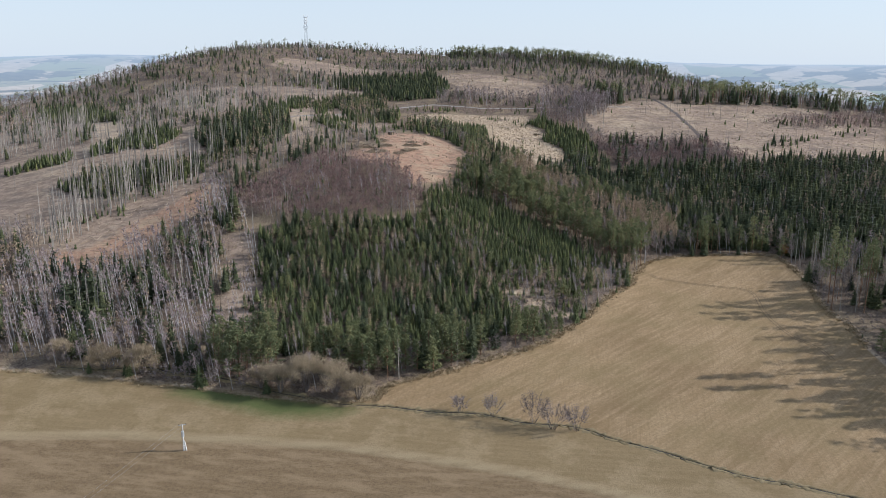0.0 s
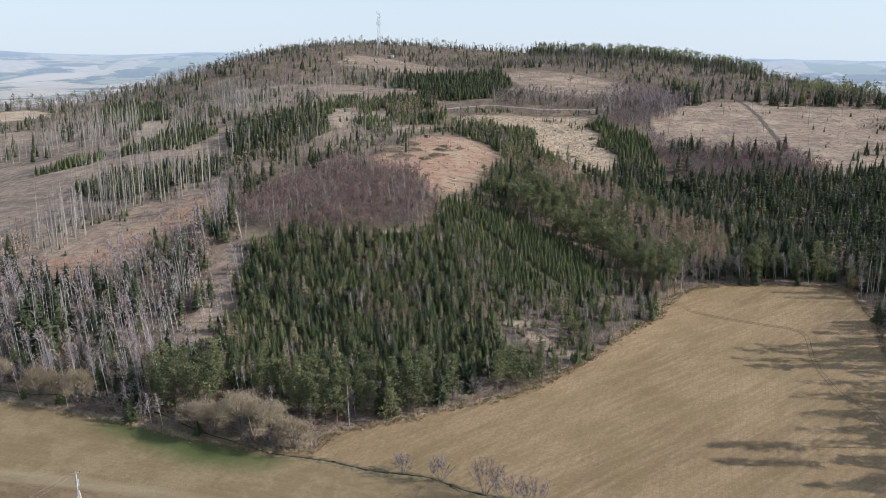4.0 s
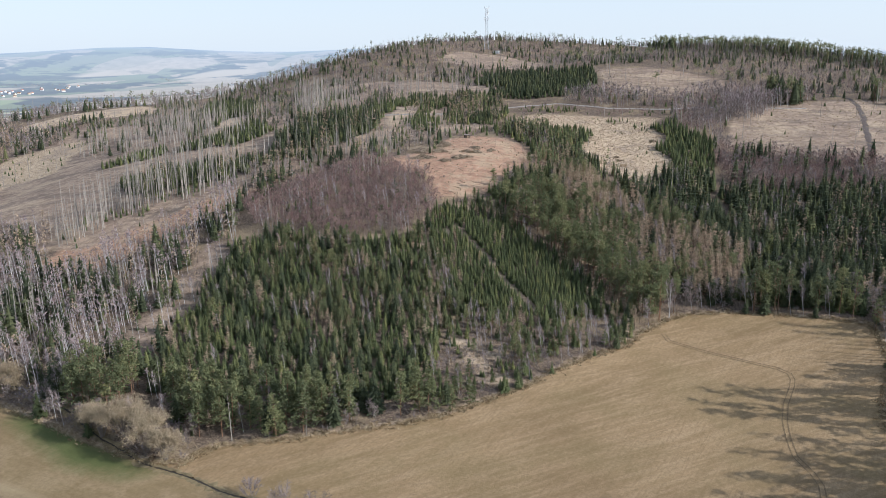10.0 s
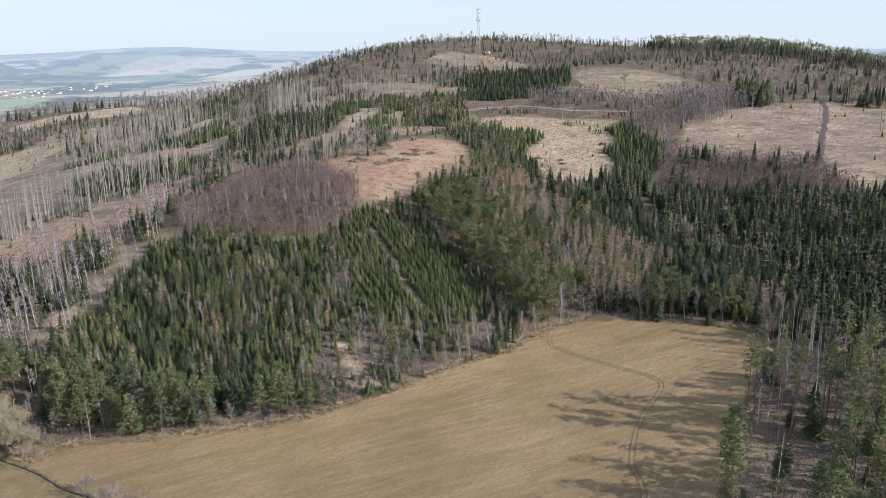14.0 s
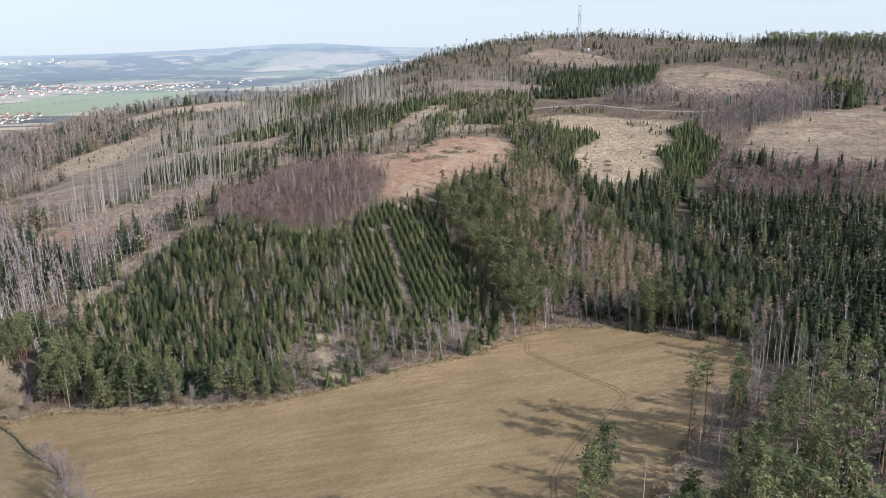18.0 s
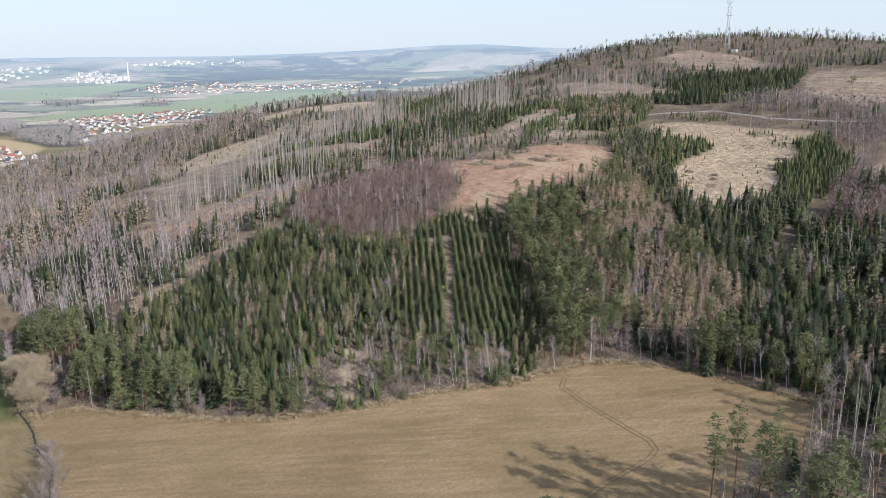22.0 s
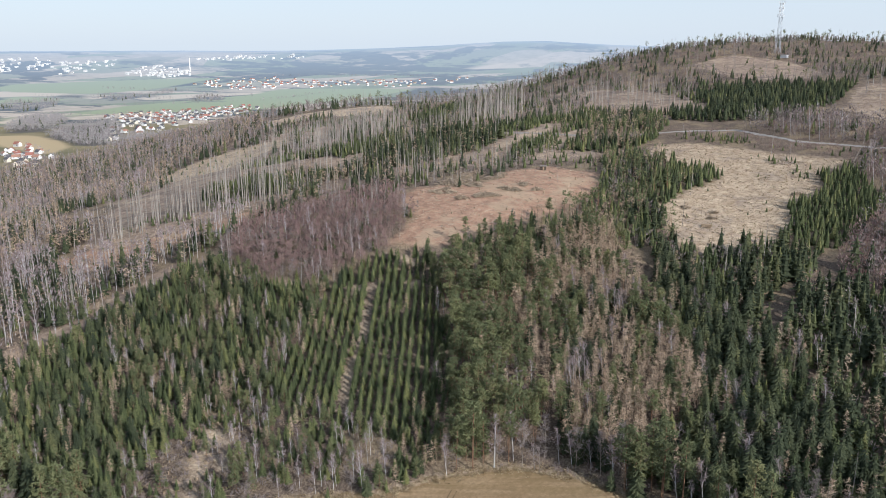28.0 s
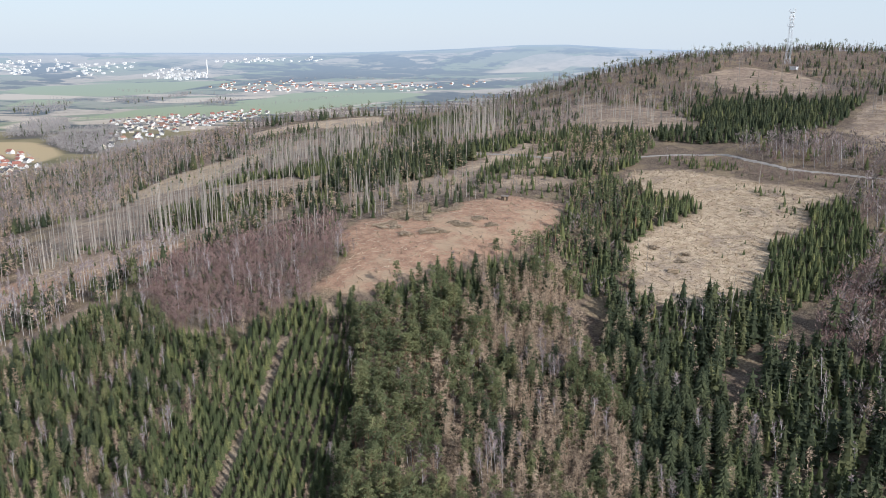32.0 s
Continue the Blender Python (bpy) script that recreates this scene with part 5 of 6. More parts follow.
# telecom tower on the summit
def lattice_tower(place, height, foot, head):
    tower = thing("lattice_tower", "tall steel lattice telecom tower with a pale head of antennas", "tower", place, 12)
    tall = height * 0.93

    def corner(f, i):
        s = foot + (head - foot) * min(1.0, f * 1.25)
        return Vector(((s / 2) * (1 if i in (0, 3) else -1), (s / 2) * (1 if i < 2 else -1), f * tall))

    for i in range(4):
        part("leg", rod_bm(corner(0, i), corner(0.8, i), 0.22, 0.17, 6), STEEL, tower)
        part("upper_leg", rod_bm(corner(0.8, i), corner(1.0, i), 0.16, 0.13, 6), WHITE_PAINT, tower)
    levels = [0, 0.12, 0.24, 0.35, 0.45, 0.55, 0.64, 0.72, 0.8, 0.87, 0.94, 1.0]
    for a, b in zip(levels, levels[1:]):
        for i in range(4):
            part("brace", rod_bm(corner(a, i), corner(b, (i + 1) % 4), 0.09, 0.09, 4), STEEL if a < 0.8 else WHITE_PAINT, tower)
            part("crossbar", rod_bm(corner(b, i), corner(b, (i + 1) % 4), 0.08, 0.08, 4), STEEL if a < 0.8 else WHITE_PAINT, tower)
    for f, w, m in ((0.72, 5.2, STEEL), (0.86, 3.6, WHITE_PAINT), (0.985, 5.0, WHITE_PAINT)):
        deck = part("platform", box_bm(w, w, 0.25, f * tall, 0.05), m, tower)
        for i in range(4):
            sx, sy = (1 if i in (0, 3) else -1), (1 if i < 2 else -1)
            part("rail_post", rod_bm((sx * w / 2, sy * w / 2, f * tall), (sx * w / 2, sy * w / 2, f * tall + 1.2), 0.07, 0.07, 4), m, deck)
            part("panel_antenna", box_bm(0.45, 0.3, 2.6, f * tall + 0.3 + 0.8 * (i % 2), 0.04), WHITE_PAINT, tower).location = (sx * (w / 2 + 0.3), sy * (w / 2 - 0.6), 0)
    for z, a in ((0.72, 0.4), (0.76, 2.2), (0.84, 4.0), (0.9, 1.2)):
        bm = bmesh.new()
        bmesh.ops.create_cone(bm, cap_ends=True, segments=14, radius1=0.95, radius2=0.7, depth=0.5,
                              matrix=Matrix.Translation((math.cos(a) * 1.9, math.sin(a) * 1.9, z * tall)) @ Euler((0, radians(90), a)).to_matrix().to_4x4())
        part("dish_antenna", bm, WHITE_PAINT, tower)
    part("top_mast", rod_bm((0, 0, tall), (0, 0, height), 0.16, 0.06, 6), STEEL, tower, "thin steel mast with aerials")
    return tower


TOWER_AT = (-189, 1137)
top_of_tower = 179.5
lattice_tower(at(*TOWER_AT, -0.5), top_of_tower - float(ground_z(*TOWER_AT)), 4.8, 2.6)
cabin = thing("equipment_cabin", "small white equipment cabin beside the tower", "cabin", at(-168, 1112, 3.0))
part("wall", box_bm(7, 4, 3.2, -3, 0.03), WHITE_PAINT, cabin)
part("roof", box_bm(7.6, 4.6, 0.3, 0.2, 0.05), STEEL, cabin)


# concrete power pole in the meadow with two wires
def power_pole(place, tall=9.4):
    pole = thing("power_pole", "pale concrete power pole with a transformer box in the meadow", "pole", place, 20)
    part("post", rod_bm((0, 0, -0.6), (0, 0, tall), 0.24, 0.15, 10), CONCRETE, pole)
    part("brace_post", rod_bm((0.75, 0, -0.4), (0.3, 0, tall * 0.36), 0.34, 0.22, 8), CONCRETE, pole)
    part("crossarm", box_bm(2.4, 0.14, 0.16, tall - 0.5, 0.02), STEEL, pole)
    for x in (-1.05, 0, 1.05):
        part("insulator", rod_bm((x, 0, tall - 0.34), (x, 0, tall + 0.05), 0.09, 0.06, 8), DARK_WOOD, pole)
    tank = part("transformer", box_bm(0.9, 0.7, 1.9, tall * 0.5, 0.06), STEEL, pole, "grey steel transformer box")
    tank.location = (0, 0.42, 0)
    part("switch_box", box_bm(0.6, 0.4, 1.0, 0.9, 0.04), CONCRETE, pole).location = (0, -0.35, 0)
    return pole


POLE_AT = Vector((-83, 236, 0))
power_pole(at(-83, 236))
NEXT_AT = POLE_AT + (Vector((-95.8, 198.4, 0)) - Vector((-84, 236, 0))) * 2.6
power_pole(at(NEXT_AT.x, NEXT_AT.y))
for side in (-1.0, 1.0):
    a = at(POLE_AT.x, POLE_AT.y, 9.4) + Vector((side, 0.2 * side, 0))
    b = at(NEXT_AT.x, NEXT_AT.y, 9.4) + Vector((side, 0.2 * side, 0))
    cu = bpy.data.curves.new("power_line", "CURVE")
    cu.dimensions, cu.bevel_depth, cu.bevel_resolution = "3D", 0.018, 1
    sp = cu.splines.new("POLY")
    sp.points.add(16)
    for i, p in enumerate(sp.points):
        f = i / 16
        q = a.lerp(b, f)
        p.co = (q.x, q.y, q.z - 1.6 * 4 * f * (1 - f) * 0.5, 1)
    cu.materials.append(DARK_WIRE)
    tagged(new("power_line", cu), "thin sagging bare wire from the concrete pole", "wire", "wires of the power line")


# willows and thickets on the stream
def woody(name, label, category, place, wood, leaf, bark, twig, turn=0.0, tone=0.5, group=""):
    tree = thing(name, label, category, place, turn, group)
    for n, t, m in (("trunk", wood, bark), ("crown", leaf, twig)):
        v, f = soup(t)
        me = mesh_from(n, v, f, [m])
        float_attribute(me, "tint", np.full(len(v), tone))
        new(n, me).parent = tree
    return tree


def willow(h, r, rng):
    """A broad many-limbed willow: forking limbs that end in domes of twigs."""
    wood, leaf = [], []
    n = 9
    for i in range(n):
        a = 2 * np.pi * (i + rng.uniform(0, 0.6)) / n
        q = rng.uniform(0.25, 0.75)
        k = np.array([np.cos(a) * r * q * 0.45, np.sin(a) * r * q * 0.45, h * 0.36])
        wood.append(stem((0.25 * np.cos(a), 0.25 * np.sin(a), -0.4), k, 0.2, 0.14, 5))
        for _ in range(3):
            b = a + rng.uniform(-0.8, 0.8)
            qq = np.clip(q + rng.uniform(-0.2, 0.4), 0.1, 1)
            tip = np.array([np.cos(b) * r * qq, np.sin(b) * r * qq, h * (0.5 + 0.42 * math.sqrt(max(0.02, 1 - qq * qq))) * rng.uniform(0.85, 1.0)])
            wood.append(stem(k, tip * 0.8 + k * 0.2, 0.11, 0.04, 4))
            c = tip[None] + rng.normal(size=(70, 3)) * np.array([0.19, 0.19, 0.15]) * r
            base = (k * 0.25 + tip * 0.75)[None] + rng.normal(size=(70, 3)) * 0.09 * r
            wood.append(slender(base[:12], c[:12], 0.07, rng))
            leaf.append(slender(base, c, 0.1, rng))
            d = rng.normal(size=(230, 3)) + np.array([0, 0, 0.5])
            s = c[rng.integers(0, 70, 230)]
            leaf.append(slender(s, s + d / np.linalg.norm(d, axis=1, keepdims=True) * rng.uniform(0.5, 1.5, (230, 1)), 0.1, rng))
    return np.concatenate(wood), np.concatenate(leaf)


rng = np.random.default_rng(41)
for x, y, h, r in ((-59, 273.5, 11.0, 6.0), (-49.5, 274.5, 14.0, 7.8), (-39, 272, 12.5, 7.2), (-30, 268.5, 9.5, 5.6), (-67, 277, 8.0, 4.8), (-131, 291, 10.0, 5.6), (-115, 288, 11.0, 6.0), (-150, 296, 9.0, 5.0)):
    w, l = willow(h, r, rng)
    woody("willow", "broad leafless tan willow beside the stream", "willow", at(x, y), w, l, GREY_BARK, WILLOW_TWIG, rng.uniform(0, 360), rng.uniform(0.3, 0.9), "willows on the stream")
for x, y, h, r in ((6.5, 259.2, 6.5, 3.2), (18.0, 256.8, 8.0, 3.6), (31.4, 251.6, 12.5, 5.2), (37.8, 247.6, 10.5, 4.4), (45.7, 246.4, 9.5, 4.2)):
    w, l = shrub(h, r * 1.25, 26, 1000, rng, 0.085)
    woody("alder_bush", "leafless many-stemmed grey-brown alder bush on the ditch", "bush", at(x, y), w, l, GREY_BARK, GREY_TWIG, rng.uniform(0, 360), rng.uniform(0.3, 0.7), "alders on the ditch")
w, l = bare(17, 3.4, 34, 420, rng, 0.3, 0.01, 1.1, 0.06)
w = np.concatenate([w, stem((0, 0, -0.4), (0.1, 0, 13), 0.24, 0.1, 6)])
woody("white_birch", "tall leafless birch with a bright white stem at the meadow's edge", "birch tree", at(108, 411.5), w, l, BIRCH_BARK, BIRCH_TWIG, 40, 0.95)
w, l = shrub(8.0, 3.2, 26, 900, rng, 0.1)
woody("rust_bush", "tall rust-coloured leafless bush at the meadow's corner", "bush", at(187, 425), w, l, GREY_BARK, RUST_TWIG, 0, 0.5)
for x, y, h in ((180.5, 291.5, 40.0), (180, 283, 39.5), (201, 308, 19.0), (192, 320, 16.0)):
    w, l = pine(h, 2.5 + 0.012 * h, 80, 13, rng, 0.62 if h > 30 else 0.4)
    woody("edge_pine", "tall slender pine standing free at the wood's edge", "pine tree", at(x, y), w, l, PINE_BARK, PINE_NEEDLE, rng.uniform(0, 360), rng.uniform(0.4, 0.9), "free-standing pines")
for x, y, h, lean in ((188.8, 287, 36.0, 1), (35, 701, 17.0, 1), (83, 689, 19.0, 17), (92, 692, 17.0, -3), (-172, 1095, 17.0, 0)):
    w, l = snag(h, 22, rng, 0.8)
    woody("bare_pole_tree", "single dead spruce trunk, pale and branchless", "dead tree", at(x, y), w, l, DEAD_BARK, GREY_TWIG, 30, 0.5).rotation_euler.rotate_axis("Y", radians(lean))

# the ditch through the meadow: banks of sod, dark wet bed
def ribbon(line, offsets, lifts, wobble, rng, name, materials, bands, ragged=0.35):
    pts = []
    for (x0, y0), (x1, y1) in zip(line, line[1:]):
        n = max(2, int(math.hypot(x1 - x0, y1 - y0) / 0.9))
        pts += [(x0 + (x1 - x0) * i / n, y0 + (y1 - y0) * i / n) for i in range(n)]
    p = np.array(pts)
    p = p + np.stack([np.sin(np.arange(len(p)) * 0.21), np.cos(np.arange(len(p)) * 0.17)], 1) * wobble
    d = np.gradient(p, axis=0)
    s = np.stack([-d[:, 1], d[:, 0]], 1) / np.linalg.norm(d, axis=1, keepdims=True)
    k = len(offsets)
    v = np.zeros((len(p), k, 3))
    for j, (o, u) in enumerate(zip(offsets, lifts)):
        q = p + s * (o * (1 + ragged * rng.normal(size=(len(p), 1)) * (abs(o) > 0.1)))
        v[:, j, :2] = q
        v[:, j, 2] = ground_z(q[:, 0], q[:, 1]) + u * (1 + 0.4 * rng.normal(size=len(p)) * (u > 0.1)) + (0.03 if u <= 0.1 else 0)
    a = (np.arange(len(p) - 1)[:, None] * k + np.arange(k - 1)[None]).ravel()
    f = np.stack([a, a + 1, a + k + 1, a + k], 1)
    return mesh_from(name, v.reshape(-1, 3), f, materials, np.tile(bands, len(p) - 1), smooth=True)


ditch_me = ribbon(DITCH, (-1.5, -0.6, -0.3, 0.0, 0.3, 0.6, 1.7), (-0.05, 0.3, 0.06, 0.05, 0.06, 0.34, -0.05), 0.7, rng, "ditch", [SOD, MUD], [0, 0, 1, 1, 0, 0])
tagged(new("ditch", ditch_me), "narrow dark ditch with ragged sod banks across the meadow", "ditch", kind="structure")
for side in (-0.75, 0.75):
    rut_me = ribbon(TYRE_TRACK, (side - 0.17, side - 0.07, side + 0.07, side + 0.17), (0.04, 0.045, 0.045, 0.04), 0.05, rng, "tyre_rut", [plain_material("dark_rut_soil", (0.2, 0.138, 0.073), 0.95, 0.3, 1.0)], [0, 0, 0], 0.03)
    tagged(new("tyre_rut", rut_me), "dark curved tyre rut pressed into the meadow", "tyre track", kind="structure")
haul_me = ribbon(HAUL_TRACK, (-2.2, -1.2, 0, 1.2, 2.2), (-0.05, 0.12, 0.2, 0.12, -0.05), 0.25, rng, "haul_track", [plain_material("churned_soil", (0.13, 0.1, 0.082), 0.9, 0.5, 0.6)], [0, 0, 0, 0], 0.2)
tagged(new("haul_track", haul_me), "dark churned haul track across the logged clearing", "track", kind="structure")
road_me = ribbon(FOREST_ROAD, (-1.6, -1.2, 0, 1.2, 1.6), (-0.05, 0.1, 0.14, 0.1, -0.05), 0.3, rng, "forest_road", [plain_material("pale_gravel", (0.36, 0.32, 0.28), 0.95, 0.35, 0.3)], [0, 0, 0, 0])
tagged(new("forest_road", road_me), "pale gravel forest road along the clearing", "road", kind="structure")


# tussocks, brushwood litter and stones along edges and over the clearings
def tussocks(name, label, p, height, wide, n, material, seed):
    r = np.random.default_rng(seed)
    m = len(p)
    base = np.repeat(np.column_stack([p, ground_z(p[:, 0], p[:, 1])]), n, 0)
    off = r.normal(size=(m * n, 3)) * wide * 0.5
    off[:, 2] = 0
    tip = base + off + np.column_stack([r.normal(size=(m * n, 2)) * wide * 0.55, r.uniform(0.4, 1.1, m * n) * height])
    t = slender(base + off, tip, r.uniform(0.12, 0.3, m * n) * wide, r)
    v, f = soup(t)
    me = mesh_from(name, v, f, [material])
    float_attribute(me, "tint", np.repeat(r.uniform(0, 1, m), n * 3))
    tagged(new(name, me), label, "grass", kind="stuff")


DRY_GRASS = leaf_material("dry_grass", (0.24, 0.17, 0.09), (0.46, 0.36, 0.22), (0.5, 0.41, 0.26))
BRASH = leaf_material("cut_brushwood", (0.3, 0.23, 0.16), (0.52, 0.41, 0.29), (0.58, 0.48, 0.36))
r = np.random.default_rng(77)
border = np.array(MEADOW[3:31])
seg = r.integers(0, len(border) - 1, 2600)
f = r.uniform(0, 1, (2600, 1))
p = border[seg] * (1 - f) + border[seg + 1] * f
tussocks("edge_tussocks", "pale dry grass tussocks along the meadow's edge", p + r.normal(size=p.shape) * 1.1 + [0.1, 0.5], 0.8, 1.0, 8, DRY_GRASS, 78)
lots = [scatter(q, 2.6, 90 + i)[0] for i, q in enumerate((STRAW_CLEARING, BRAMBLES))] + [scatter(q, 5.0, 95 + i)[0] for i, q in enumerate((EAST_CLEARING, RIDGE_CLEARING, WEST_CLEARING, BARE_GAP))]
tussocks("clearing_grass", "tufts of bleached dead grass on the clearings", np.concatenate(lots), 0.7, 1.1, 6, DRY_GRASS, 79)


def litter(name, label, p, low, high, material, seed, lift=0.12, wide=0.16):
    """Cut branches and poles lying about."""
    r = np.random.default_rng(seed)
    z = ground_z(p[:, 0], p[:, 1]) + r.uniform(0.02, lift, len(p))
    a, l = r.uniform(0, 2 * np.pi, len(p)), r.uniform(low, high, len(p))
    d = np.stack([np.cos(a) * l, np.sin(a) * l], 1)
    q = p + d
    p0 = np.column_stack([p, z])
    p1 = np.column_stack([q, ground_z(q[:, 0], q[:, 1]) + r.uniform(0.05, 2 * lift, len(p))])
    up = np.column_stack([-d[:, 1], d[:, 0], np.zeros(len(p))]) / l[:, None] * r.uniform(0.5, 1.2, (len(p), 1)) * wide / 2
    peak = np.array([0, 0, wide * 0.8])
    t = np.concatenate([np.stack([p0 - up, p1 - up * 0.6, p1 + peak * 0.6], 1), np.stack([p0 - up, p1 + peak * 0.6, p0 + peak], 1), np.stack([p0 + up, p0 + peak, p1 + peak * 0.6], 1), np.stack([p0 + up, p1 + peak * 0.6, p1 + up * 0.6], 1)])
    v, f = soup(t)
    me = mesh_from(name, v, f, [material])
    float_attribute(me, "tint", np.tile(np.repeat(r.uniform(0, 1, len(p)), 3), 4))
    tagged(new(name, me), label, "brushwood", kind="stuff")


lots = [scatter(q, 2.3, 120 + i)[0] for i, q in enumerate((BROWN_CLEARING, LOGGED_STRIP, STRAW_CLEARING))] + [scatter(q, 4.2, 130 + i)[0] for i, q in enumerate((WEST_STRIP, WEST_CLEARING, WEST_PATCH, EAST_CLEARING, TOWER_CLEARING, SLOPE_CLEARING, RIDGE_CLEARING, BARE_GAP, CREST))]
litter("brushwood_litter", "cut branches and bark scattered over the logged ground", np.concatenate(lots), 0.8, 3.2, BRASH, 140)
lots = [scatter(q, 12 if i < 4 else 6.5, 150 + i)[0] for i, q in enumerate((BROWN_CLEARING, STRAW_CLEARING, LOGGED_STRIP, BRAMBLES, EAST_WOOD))]
litter("felled_poles", "bleached felled poles lying on the ground", np.concatenate(lots), 2.0, 6.0, LOG_WOOD, 160, 0.2, 0.26)


def heap(place, r, h, seed):
    """A heap of piled branches, the outer ones lying flat."""
    g = np.random.default_rng(seed)
    n = 620
    a, q = g.uniform(0, 2 * np.pi, n), np.sqrt(g.uniform(0, 1, n)) * 1.1
    lump = 0.75 + 0.35 * np.sin(3 * a + seed) * q
    c = np.stack([np.cos(a) * q * r * lump, np.sin(a) * q * r * 0.7 * lump, h * np.clip(1 - q ** 1.5, 0.03, 1) * g.uniform(0.1, 1, n) * lump], 1)
    d = g.normal(size=(n, 3)) * np.array([1, 1, 0.3])
    d = d / np.linalg.norm(d, axis=1, keepdims=True) * g.uniform(0.4, 1.5, (n, 1))
    v, f = soup(slender(c - d, c + d, 0.16, g), slender(c + d, c - d, 0.1, g))
    me = mesh_from("brushwood", v, f, [BRASH])
    tone = np.where(g.uniform(0, 1, n) < 0.55, g.uniform(0, 0.35, n), g.uniform(0.5, 1, n))
    float_attribute(me, "tint", np.tile(np.repeat(tone, 3), 2))
    ob = thing("brush_pile", "ragged heap of cut branches on the logged ground", "brush pile", place, g.uniform(0, 360), "brush piles on the crest")
    new("brushwood", me).parent = ob


SLASH = [(-50, 521), (-58, 535), (-66, 556), (-40, 572), (-14, 568), (-6, 548), (-24, 524), (-36, 518)]
spots, g = scatter(SLASH, 9.5, 321)
heaps = [(x, y, g.uniform(3.2, 6.2), g.uniform(1.1, 2.3)) for x, y in spots if (x + 30) ** 2 + (y - 556) ** 2 > 50]
for i, (x, y, rr, h) in enumerate(heaps + [(-150, 470, 3.0, 1.3), (45, 600, 2.6, 1.2), (76, 650, 3.0, 1.3), (61, 598, 2.4, 1.0), (58, 605, 2.0, 0.9), (33, 640, 2.4, 1.0)]):
    heap(at(x, y), rr, h, 300 + i)

# stumps, cut logs, a hunter's hut
stump_bm = rod_bm((0, 0, -0.2), (0, 0, 0.55), 0.3, 0.24, 9)
stump_me = bpy.data.meshes.new("stump")
stump_bm.to_mesh(stump_me)
stump_bm.free()
stump_me.materials.append(LOG_WOOD)
r = np.random.default_rng(55)
spots = np.concatenate([scatter(BROWN_CLEARING, 11, 56)[0], scatter(STRAW_CLEARING, 14, 57)[0], scatter(LOGGED_STRIP, 14, 58)[0], scatter(BRAMBLES, 7, 59)[0]])
for x, y in spots:
    ob = tagged(new("tree_stump", stump_me), "pale sawn tree stump on the logged ground", "stump", "stumps on the clearings")
    s = r.uniform(0.6, 1.3)
    ob.matrix_world = Matrix.Translation(at(x, y)) @ pose(0, 0, 0, r.uniform(-6, 6), 0, r.uniform(0, 360)) @ Matrix.Diagonal((s, s, s * r.uniform(0.7, 2.2), 1))
pile = thing("log_pile", "small stack of pale sawn logs on the straw-coloured clearing", "log pile", at(65, 587.5), 25)
for i in range(12):
    row, col = (0, i) if i < 5 else (1, i - 5) if i < 9 else (2, i - 9)
    y = (col - 2 + 0.5 * row) * 0.52
    part("log", rod_bm((-2.2 + 0.2 * (i % 3), y, 0.25 + 0.44 * row), (2.2, y, 0.25 + 0.44 * row), 0.25, 0.22, 10), LOG_WOOD, pile)
hut = thing("hunting_hut", "small dark board hut at the top of the brown clearing", "hut", at(-38, 591), 35)
part("wall", box_bm(3.2, 2.4, 2.1, 0, 0.03), DARK_WOOD, hut)
part("roof", box_bm(3.8, 3.0, 0.16, 2.12, 0.02), GREY_BARK, hut, "weathered grey felt roof").rotation_euler = (radians(5), 0, 0)
part("door", box_bm(0.8, 0.06, 1.8, 0.05, 0.01), LOG_WOOD, hut).location = (0.4, -1.23, 0)
part("window", box_bm(0.7, 0.06, 0.6, 1.1, 0.01), MUD, hut).location = (-0.9, -1.23, 0)

# ---- the villages and the town on the plain ----
ROOFS = [plain_material("red_roof_tiles", (0.36, 0.15, 0.11), 0.8, 0.25, 0.7), plain_material("orange_roof_tiles", (0.4, 0.22, 0.15), 0.8, 0.25, 0.7), plain_material("dark_roof_slates", (0.12, 0.115, 0.12), 0.7, 0.25, 0.7), plain_material("brown_roof_tiles", (0.25, 0.14, 0.1), 0.8, 0.25, 0.7)]
WALLS = [plain_material("white_render", (0.72, 0.7, 0.66), 0.9, 0.1, 0.5), plain_material("cream_render", (0.7, 0.62, 0.48), 0.9, 0.12, 0.5), plain_material("grey_render", (0.55, 0.54, 0.52), 0.9, 0.12, 0.5)]
GLASS = plain_material("dark_window_glass", (0.06, 0.07, 0.09), 0.15, 0.2, 1.0)


def gable_bm(w, d, h, rise):
    bm = bmesh.new()
    pts = [(-w / 2, -d / 2, -2), (w / 2, -d / 2, -2), (w / 2, d / 2, -2), (-w / 2, d / 2, -2), (-w / 2, -d / 2, h), (w / 2, -d / 2, h), (w / 2, d / 2, h), (-w / 2, d / 2, h), (-w / 2, 0, h + rise), (w / 2, 0, h + rise)]
    v = [bm.verts.new(p) for p in pts]
    for q in ((3, 2, 1, 0), (0, 1, 5, 4), (2, 3, 7, 6), (1, 2, 6, 9, 5), (3, 0, 4, 8, 7), (4, 5, 9, 8), (6, 7, 8, 9)):
        bm.faces.new([v[i] for i in q])
    return bm


